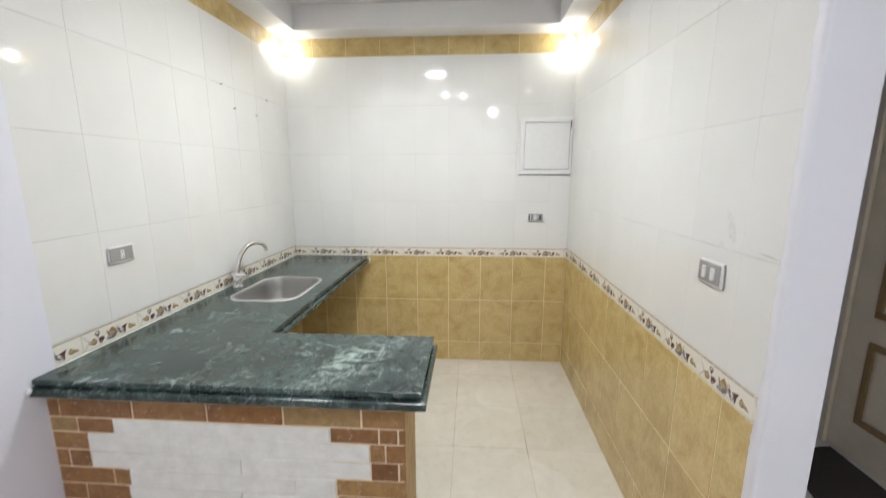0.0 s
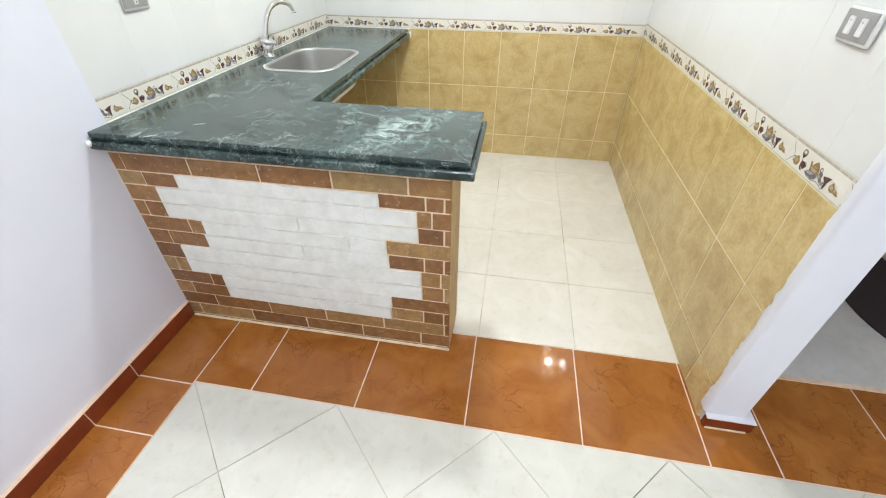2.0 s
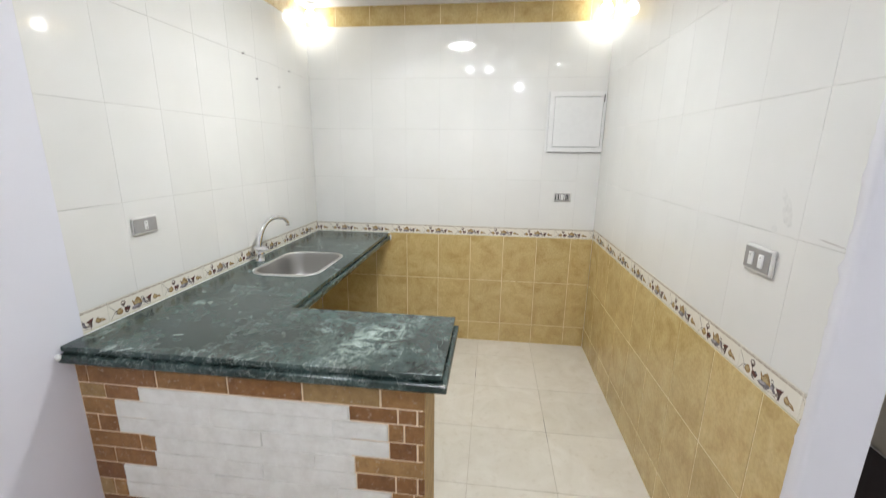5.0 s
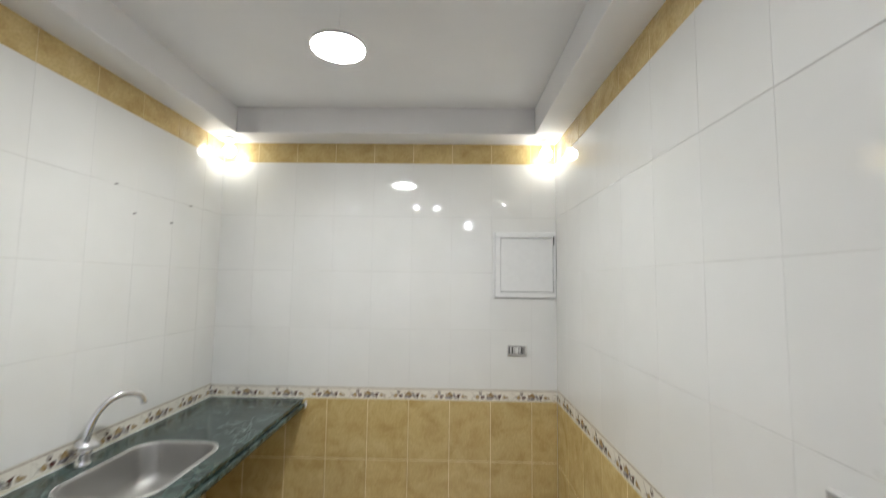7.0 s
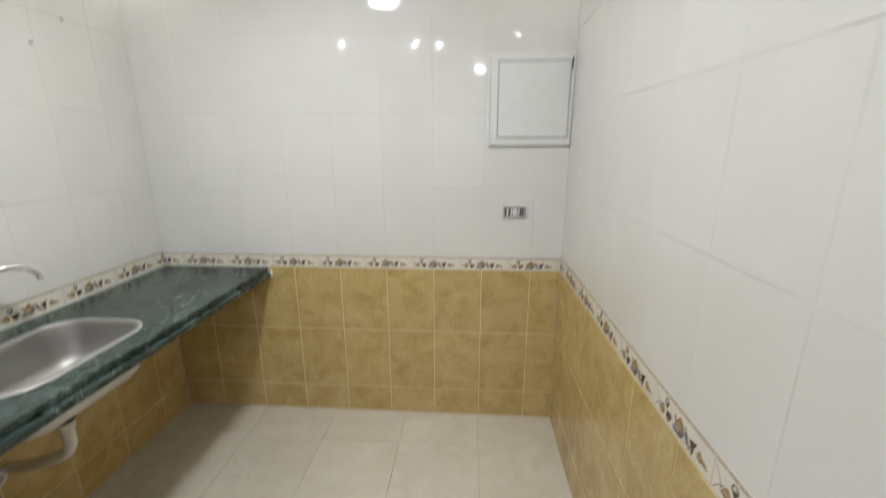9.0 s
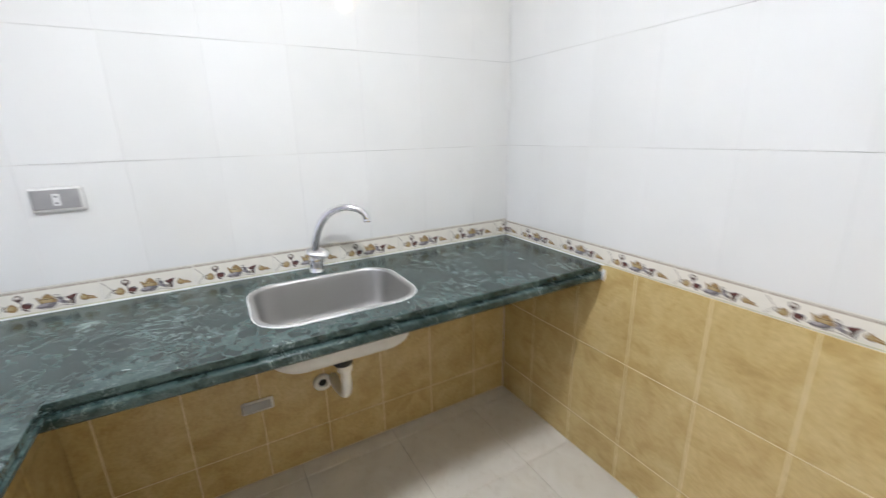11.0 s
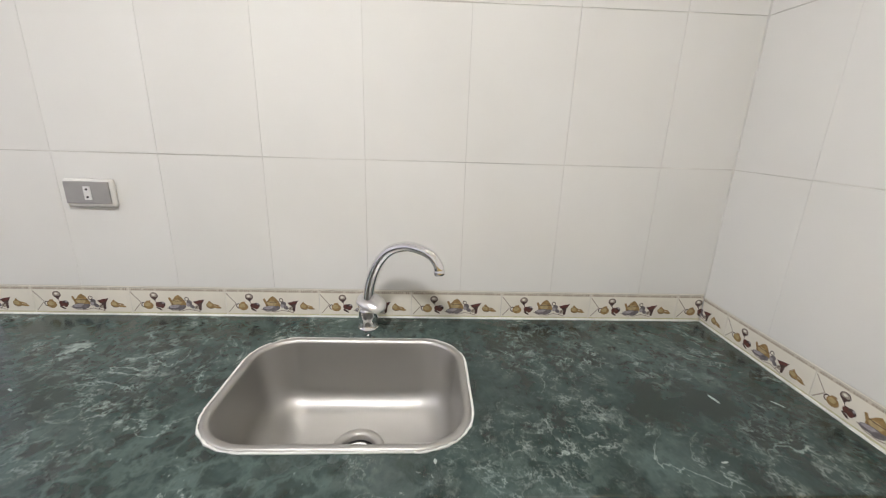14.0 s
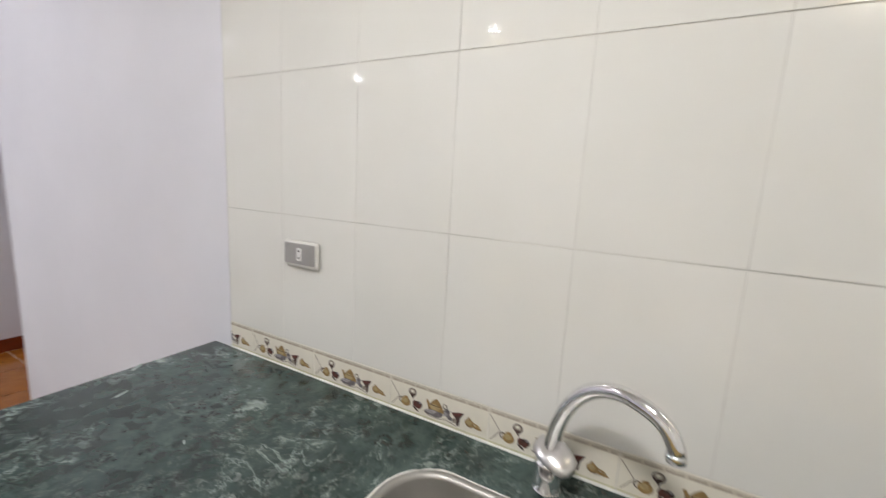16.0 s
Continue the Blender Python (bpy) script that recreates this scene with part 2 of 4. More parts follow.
M_BORDER = plain("ivory_border_glaze", (0.78, 0.74, 0.65), 0.16, vary=0.03)
M_OCHRE = plain("ochre_print", (0.32, 0.210, 0.095), 0.18, vary=0.25, scale=120)
M_DARK = plain("dark_brown_print", (0.085, 0.055, 0.050), 0.18, vary=0.4, scale=120)
M_RED = plain("wine_red_print", (0.125, 0.052, 0.043), 0.18, vary=0.3, scale=120)
M_PURPLE = plain("grey_violet_print", (0.18, 0.16, 0.165), 0.18, vary=0.25, scale=120)
M_STRAW = plain("straw_print", (0.45, 0.34, 0.18), 0.18, vary=0.2, scale=140)
M_MIST = plain("pale_violet_print", (0.36, 0.33, 0.34), 0.18, vary=0.2, scale=140)
M_GREY = plain("taupe_print", (0.36, 0.31, 0.26), 0.2, vary=0.1)
M_STRIPE = plain("beige_print", (0.60, 0.54, 0.45), 0.2, vary=0.1)
M_OLIVE = plain("pale_olive_print", (0.60, 0.57, 0.38), 0.2, vary=0.1)
M_SKIRT = plain("dark_terracotta_glaze", (0.19, 0.036, 0.012), 0.2, vary=0.2, scale=9)
M_PLASTIC = plain("white_plastic", (0.76, 0.755, 0.74), 0.3, vary=0.02)
M_PLATE = plain("silver_grey_plastic", (0.36, 0.35, 0.34), 0.35, 0.2, vary=0.05)
M_BLACK = plain("black_recess", (0.012, 0.012, 0.012), 0.6)
M_PVC = plain("white_pvc", (0.78, 0.76, 0.70), 0.35, vary=0.05)
M_ENAMEL = plain("pale_underside_coating", (0.66, 0.65, 0.62), 0.5, vary=0.05)
M_SEAL = plain("white_sealant", (0.72, 0.72, 0.69), 0.5, vary=0.1)
M_DOOR = plain("cream_door_paint", (0.66, 0.59, 0.46), 0.4, vary=0.06, scale=8)
M_MOULD = plain("tan_moulding_paint", (0.25, 0.16, 0.065), 0.4, vary=0.12, scale=12)
M_MAT = plain("dark_brown_coir", (0.035, 0.024, 0.022), 0.95, vary=0.5, scale=220, bump=0.9)
M_BEIGE = plain("beige_render", (0.46, 0.32, 0.15), 0.7, vary=0.15, scale=20, bump=0.3)
M_SMUDGE = plain("grey_smudge", (0.40, 0.36, 0.33), 0.5, vary=0.2)
M_FLECK = plain("dried_paint", (0.27, 0.32, 0.30), 0.6, vary=0.3, scale=150)
# dark grey that paints the shade around and under the hatch
M_GAP_SHADE = plain("grey_gap_shade", (0.12, 0.115, 0.11), 0.7)
M_BEAD = plain("white_joint_sealant", (0.66, 0.65, 0.62), 0.45, vary=0.05)


def smear_mat():
    k = Nodes("greasy_smear")
    a = k.ramp(k.noise(k.world_vec(), 55, 5, 0.65), [(0.40, (0, 0, 0)), (0.75, (0.17, 0.17, 0.17))])
    k.link(a, k.b.inputs["Alpha"])
    return k.done((0.36, 0.30, 0.26), 0.5)


M_SMEAR = smear_mat()
M_LAMP = glow("round_lamp_glow", (0.95, 0.985, 1.0), CEIL_LAMP)
M_CORNER = glow("corner_bulb_glow", (0.97, 1.0, 0.985), CORNER_LAMP)
M_SPOT = glow("spot_glow", (0.90, 0.94, 1.0), SPOT_LAMP)
M_LEDGE = glow("ledge_spot_glow", (0.94, 0.97, 1.0), 260.0)
M_DIM = glow("dim_spot_glow", (0.90, 0.94, 1.0), 280.0)
M_ROOM = glow("room_lamp_glow", (0.90, 0.94, 1.0), ROOM_LAMP)


# ---- mesh helpers ----
def mesh_of(bm, mats, smooth=False):
    me = bpy.data.meshes.new("mesh")
    bmesh.ops.recalc_face_normals(bm, faces=bm.faces)
    bm.to_mesh(me)
    bm.free()
    for m in (mats if isinstance(mats, (list, tuple)) else [mats]):
        me.materials.append(m)
    if smooth:
        me.shade_smooth()
    return me


def part(name, bm, material, parent, label="", smooth=False):
    ob = new(name, mesh_of(bm, material, smooth))
    if parent is not None:
        ob.parent = parent
    if label:
        tagged(ob, label)
    return ob


def empty(name, place=(0, 0, 0)):
    ob = new(name)
    ob.location = place
    ob.empty_display_size = 0.05
    return ob


def box(bm, x0, y0, z0, x1, y1, z1, bevel=0.0, seg=2):
    r = bmesh.ops.create_cube(bm, size=1)
    vs = r["verts"]
    for v in vs:
        v.co = Vector(((x0 + x1) / 2 + v.co.x * (x1 - x0), (y0 + y1) / 2 + v.co.y * (y1 - y0), (z0 + z1) / 2 + v.co.z * (z1 - z0)))
    if bevel:
        es = list({e for v in vs for e in v.link_edges})
        bmesh.ops.bevel(bm, geom=es, offset=bevel, segments=seg, profile=0.6, affect="EDGES")
    return vs


def boxed(name, dims, material, parent=None, label="", bevel=0.0):
    bm = bmesh.new()
    box(bm, *dims, bevel=bevel)
    return part(name, bm, material, parent, label)


def lathe(bm, profile, centre=(0, 0, 0), n=32, axis="Z", caps=True):
    rings = []
    for r, h in profile:
        ring = []
        for i in range(n):
            a = 2 * math.pi * i / n
            p = (r * math.cos(a), r * math.sin(a), h)
            if axis == "X":
                p = (h, p[0], p[1])
            if axis == "Y":
                p = (p[0], h, p[1])
            ring.append(bm.verts.new(Vector(p) + Vector(centre)))
        rings.append(ring)
    for a, b in zip(rings, rings[1:]):
        for i in range(n):
            bm.faces.new((a[i], a[(i + 1) % n], b[(i + 1) % n], b[i]))
    for ring in (rings[0], rings[-1]) if caps else ():
        bm.faces.new(ring)


def tube(bm, pts, radii, n=14, caps=True):
    pts = [Vector(p) for p in pts]
    rings = []
    side = None
    for i, p in enumerate(pts):
        d = (pts[min(i + 1, len(pts) - 1)] - pts[max(i - 1, 0)]).normalized()
        if side is None:
            side = d.orthogonal().normalized()
        side = (side - d * side.dot(d)).normalized()
        up = d.cross(side)
        r = radii[i] if isinstance(radii, (list, tuple)) else radii
        rings.append([bm.verts.new(p + (side * math.cos(2 * math.pi * k / n) + up * math.sin(2 * math.pi * k / n)) * r) for k in range(n)])
    for a, b in zip(rings, rings[1:]):
        for k in range(n):
            bm.faces.new((a[k], a[(k + 1) % n], b[(k + 1) % n], b[k]))
    if caps:
        bm.faces.new(rings[0])
        bm.faces.new(rings[-1])
    return rings


def spline(ctrl, steps=10):
    c = [Vector(p) for p in ctrl]
    c = [c[0] * 2 - c[1]] + c + [c[-1] * 2 - c[-2]]
    out = []
    for i in range(1, len(c) - 2):
        for s in range(steps):
            u = s / steps
            p0, p1, p2, p3 = c[i - 1:i + 3]
            out.append(0.5 * ((2 * p1) + (p2 - p0) * u + (2 * p0 - 5 * p1 + 4 * p2 - p3) * u * u + (3 * p1 - p0 - 3 * p2 + p3) * u ** 3))
    out.append(c[-2])
    return out


TILE_MESHES = {}


def tile_mesh(w, h, t, edge, material):
    """A tile with chamfered edges; its face lies at local z = 0, its middle at the origin."""
    key = (round(w, 3), round(h, 3), t, edge, material.name)
    if key not in TILE_MESHES:
        bm = bmesh.new()
        rings = []
        for dw, z in ((edge, 0.0), (edge * 0.3, -edge * 0.3), (0, -edge), (0, -t)):
            rings.append([bm.verts.new((sx * (w / 2 - dw), sy * (h / 2 - dw), z)) for sx, sy in ((-1, -1), (1, -1), (1, 1), (-1, 1))])
        bm.faces.new(rings[0])
        for a, b in zip(rings, rings[1:]):
            for i in range(4):
                bm.faces.new((a[i], b[i], b[(i + 1) % 4], a[(i + 1) % 4]))
        TILE_MESHES[key] = mesh_of(bm, material)
    return TILE_MESHES[key]


AXES = {
    "left": Matrix(((0, 0, 1), (1, 0, 0), (0, 1, 0))),
    "back": Matrix(((1, 0, 0), (0, 0, -1), (0, 1, 0))),
    "right": Matrix(((0, 0, -1), (-1, 0, 0), (0, 1, 0))),
    "front": Matrix(((1, 0, 0), (0, 0, -1), (0, 1, 0))),
    "floor": Matrix.Identity(3),
}
RNG = random.Random(7)


def lay(name, mesh, side, place, parent, lean=0.12):
    """One piece on a wall or floor, a hair out of true like hand-set tiles."""
    ob = new(name, mesh)
    ob.parent = parent
    a, b = (radians(RNG.uniform(-lean, lean)) for _ in range(2))
    ob.matrix_local = Matrix.Translation(place) @ (AXES[side] @ Euler((a, b, 0)).to_matrix()).to_4x4()
    return ob


def on_wall(side, u, z):
    return {"left": (0, u, z), "back": (u, 0, z), "right": (W, u, z)}[side]


# ---- large structure ----
S = "structure"
floor = tagged(boxed("floor", (-1.7, -5.7, -0.12, 4.4, 0.15, -0.003), M_GROUT_F), "tiled floor of the kitchen and the room before it", "floor", kind=S)
wall_left = tagged(boxed("wall_left", (-0.15, -1.965, -0.003, -0.0095, 0.15, 2.8), M_LILAC), "kitchen wall tiled white over a mustard dado", "wall", kind=S)
wall_back = tagged(boxed("wall_back", (-0.0095, 0.0095, -0.003, W + 0.0095, 0.15, 2.8), M_LILAC), "kitchen end wall tiled white over a mustard dado", "wall", kind=S)
wall_right = tagged(boxed("wall_right", (W + 0.0095, JAMB, -0.003, 2.279, 0.15, 2.8), M_JAMB), "partition wall with a white painted end", "wall", kind=S)
room_wall = tagged(boxed("wall_room_side", (-0.15, -3.76, -0.003, 0.0008, TILE_END - 0.0003, 2.8), M_LILAC), "smooth lilac-white painted room wall", "wall", kind=S)
for nm, d in (("wall_recess_side", (-1.75, -5.6, -0.003, -1.6, -3.6, 2.8)), ("wall_recess_end", (-1.6, -3.76, -0.003, -0.15, -3.61, 2.8)),
              ("wall_recess_far", (-1.6, -5.6, -0.003, -0.08, -4.98, 2.8)), ("wall_room_far", (-1.75, -5.75, -0.003, 4.4, -5.6, 2.8)), ("wall_room_east", (4.2, -5.6, -0.003, 4.35, -1.76, 2.8)),
              ("wall_room_north", (3.62, -1.91, -0.003, 4.2, -1.76, 2.8)), ("wall_landing_end", (2.279, 0.0, -0.003, 3.62, 0.15, 2.8))):
    tagged(boxed(nm, d, M_LILAC), "plain lilac-white painted wall", "wall", kind=S)
ceiling = tagged(boxed("ceiling", (-1.75, -5.75, CEIL, 4.4, 0.15, CEIL + 0.12), M_CEIL), "matt white painted ceiling", "ceiling", kind=S)
for nm, d in (("soffit_left", (-0.0095, -1.98, SOFFIT, 0.171, -0.185, CEIL)), ("soffit_back", (-0.0095, -0.185, SOFFIT, W + 0.0095, 0.0095, CEIL)),
              ("soffit_right", (W - 0.167, -1.98, SOFFIT, W + 0.0095, -0.185, CEIL)), ("soffit_front", (0.0, -2.165, SOFFIT, W, -1.98, CEIL))):
    tagged(boxed(nm, d, M_CEIL, bevel=0.004), "white painted dropped ceiling ledge", "soffit", kind=S)

# grout beds behind the tiles
for wall, side, u0, u1 in ((wall_left, "left", TILE_END, 0), (wall_back, "back", 0, W), (wall_right, "right", JAMB + 0.02, 0)):
    for z0, z1, m in ((-0.003, B0 - 0.001, M_GROUT_Y), (B0 - 0.001, BAND0, M_GROUT_W), (BAND0, SOFFIT, M_GROUT_Y)):
        bm = bmesh.new()
        d = 0.0016
        if side == "left":
            box(bm, -0.0095, u0, z0, -d, u1, z1)
        elif side == "back":
            box(bm, u0, d, z0, u1, 0.0095, z1)
        else:
            box(bm, W + d, u0, z0, W + 0.0095, u1, z1)
        part("grout_bed", bm, m, wall)


def cuts(start, stop, anchor, pitch):
    """Joint positions between start and stop on a grid that runs through anchor."""
    k = math.ceil((start - anchor) / pitch + 0.02)
    out = [start]
    while anchor + k * pitch < stop - 0.004:
        out.append(anchor + k * pitch)
        k += 1
    return out + [stop]


# ---- border tile with its printed kitchen motif ----
def ellipse(cx, cy, rx, ry, n=12, tilt=0.0):
    c, s = math.cos(radians(tilt)), math.sin(radians(tilt))
    return [(cx + rx * math.cos(a) * c - ry * math.sin(a) * s, cy + rx * math.cos(a) * s + ry * math.sin(a) * c) for a in (2 * math.pi * i / n for i in range(n))]


PRINT = [M_OCHRE, M_DARK, M_RED, M_PURPLE, M_GREY, M_STRIPE, M_OLIVE, M_BORDER, M_STRAW, M_MIST]


def print_shapes(lo, hi):
    """The flat printed shapes of one border tile, cut to the stretch lo..hi of its width."""
    w, h = 0.2505, 0.074
    sh = [(5, [(-w / 2, h / 2 - 0.0105), (w / 2, h / 2 - 0.0105), (w / 2, h / 2 - 0.0035), (-w / 2, h / 2 - 0.0035)]),
          (6, [(-w / 2, -h / 2 + 0.001), (w / 2, -h / 2 + 0.001), (w / 2, -h / 2 + 0.004), (-w / 2, -h / 2 + 0.004)]),
          (4, [(-w / 2, h / 2 - 0.0028), (w / 2, h / 2 - 0.0028), (w / 2, h / 2 - 0.0018), (-w / 2, h / 2 - 0.0018)])]
    x = -w / 2 + 0.006
    while x < w / 2 - 0.006:
        if round((x + w / 2) / 0.0055) % 6:
            sh.append((4, [(x, h / 2 - 0.0092), (x + 0.0034, h / 2 - 0.0092), (x + 0.0034, h / 2 - 0.0048), (x, h / 2 - 0.0048)]))
        x += 0.0055
    # the motif, in shares of the tile's width and of the height under the stripe
    def at(u, v):
        return (-w / 2 + w * u, -h / 2 + 0.004 + (h - 0.016) * v)

    def blob(slot, u, v, ru, rv, tilt=0.0, n=12):
        cx, cy = at(u, v)
        sh.append((slot, ellipse(cx, cy, ru * w, rv * (h - 0.016), n, tilt)))

    def shape(slot, *uv):
        sh.append((slot, [at(u, v) for u, v in uv]))

    def stroke(slot, t, *uv):
        for (u0, v0), (u1, v1) in zip(uv, uv[1:]):
            p, q = Vector(at(u0, v0)), Vector(at(u1, v1))
            side = (q - p).normalized()
            side = Vector((-side.y, side.x)) * t
            sh.append((slot, [tuple(c) for c in (p - side, q - side, q + side, p + side)]))

    stroke(4, 0.0011, (0.008, 0.97), (0.105, 0.47), (0.02, 0.06))
    # jug with its handle, ladle, cherries
    blob(1, 0.128, 0.36, 0.026, 0.13); blob(7, 0.128, 0.36, 0.016, 0.085)
    blob(0, 0.178, 0.33, 0.052, 0.185); blob(8, 0.170, 0.37, 0.032, 0.10); shape(0, (0.15, 0.47), (0.205, 0.47), (0.20, 0.57), (0.158, 0.55))
    stroke(1, 0.0008, (0.252, 0.66), (0.262, 0.5), (0.285, 0.36))
    blob(1, 0.250, 0.80, 0.043, 0.165); blob(4, 0.250, 0.82, 0.034, 0.115); blob(7, 0.246, 0.84, 0.018, 0.05); shape(1, (0.215, 0.74), (0.285, 0.74), (0.252, 0.55))
    blob(2, 0.285, 0.37, 0.032, 0.13); blob(1, 0.325, 0.40, 0.034, 0.12, -20); blob(2, 0.318, 0.30, 0.026, 0.10); blob(1, 0.285, 0.18, 0.035, 0.045, -30); blob(9, 0.335, 0.47, 0.012, 0.05)
    # ribbon and teapot
    stroke(4, 0.0009, (0.37, 0.22), (0.43, 0.10), (0.52, 0.08), (0.60, 0.17), (0.66, 0.12), (0.72, 0.05))
    blob(0, 0.500, 0.42, 0.082, 0.26); shape(0, (0.435, 0.58), (0.565, 0.58), (0.535, 0.76), (0.505, 0.86), (0.47, 0.76)); shape(0, (0.395, 0.70), (0.415, 0.74), (0.45, 0.48), (0.425, 0.38))
    blob(8, 0.485, 0.50, 0.05, 0.13); stroke(1, 0.0007, (0.435, 0.59), (0.47, 0.56), (0.53, 0.56), (0.568, 0.59)); stroke(1, 0.0006, (0.43, 0.45), (0.45, 0.30), (0.50, 0.20))
    blob(3, 0.465, 0.26, 0.082, 0.13, 6); blob(9, 0.455, 0.29, 0.060, 0.075, 6); blob(3, 0.525, 0.24, 0.055, 0.11, 24)
    blob(1, 0.592, 0.66, 0.023, 0.10); blob(7, 0.592, 0.66, 0.015, 0.065)
    blob(3, 0.612, 0.45, 0.030, 0.16, -30); blob(9, 0.600, 0.38, 0.022, 0.09, -40); blob(3, 0.640, 0.30, 0.030, 0.09, -30)
    # funnel, leaves and the small jug with its spoon
    shape(1, (0.655, 0.54), (0.78, 0.66), (0.745, 0.42), (0.735, 0.12), (0.712, 0.10), (0.70, 0.36)); blob(2, 0.715, 0.53, 0.048, 0.075, 18); blob(4, 0.690, 0.26, 0.022, 0.10, -25); stroke(1, 0.0007, (0.70, 0.34), (0.67, 0.20), (0.655, 0.10))
    blob(0, 0.835, 0.36, 0.045, 0.155, -14); blob(8, 0.828, 0.39, 0.028, 0.085, -14); shape(0, (0.81, 0.52), (0.83, 0.60), (0.85, 0.50)); blob(0, 0.905, 0.28, 0.048, 0.055, -8); blob(0, 0.900, 0.38, 0.034, 0.035, -16); stroke(1, 0.0006, (0.80, 0.30), (0.83, 0.22), (0.87, 0.24))
    bm = bmesh.new()
    for i, (slot, pts) in enumerate(sh):
        z = 0.00025 + 0.000012 * i
        if max(p[0] for p in pts) <= lo or min(p[0] for p in pts) >= hi:
            continue
        pts = [(min(max(p[0], lo), hi), p[1]) for p in pts]
        f = bm.faces.new([bm.verts.new((p[0], p[1], z)) for p in pts])
        f.material_index = slot
        if f.normal.z < 0:
            f.normal_flip()
    me = bpy.data.meshes.new("print")
    bm.to_mesh(me)
    bm.free()
    for m in PRINT:
        me.materials.append(m)
    return me


PRINTS = {}


def border(side, wall, lo, hi, anchor):
    """A run of border tiles; along the right-hand wall the pattern runs towards the room."""
    js = cuts(lo, hi, anchor, COL)
    for a, b in zip(js, js[1:]):
        full = abs((b - a) - COL) < 0.003
        mid, w = (a + b) / 2, b - a - 0.0014
        ob = lay("border_tile", tile_mesh(w, B1[side] - B0 - 0.001, 0.007, 0.0008, M_BORDER), side, on_wall(side, mid, (B0 + B1[side]) / 2), wall, 0.08)
        # where the cut tile sits within a whole one
        k = math.floor((mid - anchor) / COL)
        centre = anchor + (k + 0.5) * COL
        off = (mid - centre) * (-1 if side == "right" else 1)
        lo_p, hi_p = -w / 2 + off, w / 2 + off
        key = (round(lo_p, 3), round(hi_p, 3))
        if key not in PRINTS:
            PRINTS[key] = print_shapes(lo_p, hi_p)
        pr = new("print", PRINTS[key])
        pr.parent = ob
        pr.location = (-off, 0, 0)
        pr.scale = (1, (B1[side] - B0) / 0.076, 1)


# ---- worktop, sink and tap ----
SX0, SX1, SY0, SY1, SR = 0.124, 0.496, -1.199, -0.704, 0.105


def rounded(x0, x1, y0, y1, r, n=18):
    out = []
    for cx, cy, a0 in ((x1 - r, y1 - r, 0), (x0 + r, y1 - r, 90), (x0 + r, y0 + r, 180), (x1 - r, y0 + r, 270)):
        for i in range(n + 1):
            a = radians(a0 + 90 * i / n)
            out.append((cx + r * math.cos(a), cy + r * math.sin(a)))
    return out


def inset_loop(d, r=None):
    return rounded(SX0 + d, SX1 - d, SY0 + d, SY1 - d, max(0.02, SR - d if r is None else r))


def slab(bm, inset, z0, z1, bevel):
    """An L-shaped stone layer with the hole for the sink; its free edges are rounded."""
    e = inset
    outer = [(0.002, -0.002), (0.599 - e, -0.002), (0.599 - e, -1.612 + e), (1.279 - e, -1.612 + e), (1.279 - e, -2.045 + e), (0.002, -2.045 + e)]
    loops = []
    for pts in (outer, inset_loop(0.008)):
        vs = [bm.verts.new((x, y, z1)) for x, y in pts]
        es = [bm.edges.new((vs[i], vs[(i + 1) % len(vs)])) for i in range(len(vs))]
        loops.append((vs, es))
    bmesh.ops.triangle_fill(bm, edges=loops[0][1] + loops[1][1], use_beauty=True)
    geom = bmesh.ops.extrude_face_region(bm, geom=bm.faces[:])
    low = [g for g in geom["geom"] if isinstance(g, bmesh.types.BMVert)]
    for v in low:
        v.co.z = z0
    if bevel:
        bm.edges.ensure_lookup_table()
        free = [ed for ed in bm.edges if abs(ed.verts[0].co.z - ed.verts[1].co.z) < 1e-5 and len(ed.link_faces) == 2
                and any(abs(f.normal.z) < 0.5 for f in ed.link_faces) and any(abs(f.normal.z) > 0.5 for f in ed.link_faces)
                and not all(SX0 - 0.01 < v.co.x < SX1 + 0.01 and SY0 - 0.01 < v.co.y < SY1 + 0.01 for v in ed.verts) and not all(v.co.x < 0.01 for v in ed.verts)]
        bmesh.ops.bevel(bm, geom=free, offset=bevel, segments=3, profile=0.55, affect="EDGES", clamp_overlap=True)


worktop = tagged(empty("worktop", (0, 0, 0)), "dark green veined marble worktop in an L shape", "worktop")
bm = bmesh.new()
slab(bm, 0.016, TOP - 0.019, TOP, 0.003)
part("top_slab", bm, M_MARBLE, worktop)
bm = bmesh.new()
slab(bm, 0.022, TOP - 0.0255, TOP - 0.018, 0)
part("groove", bm, M_MARBLE, worktop, "narrow dark groove along the edge")
bm = bmesh.new()
slab(bm, 0.0, TOP - 0.056, TOP - 0.025, 0.011)
part("edge_slab", bm, M_MARBLE, worktop, "rounded lower edge of the green marble")


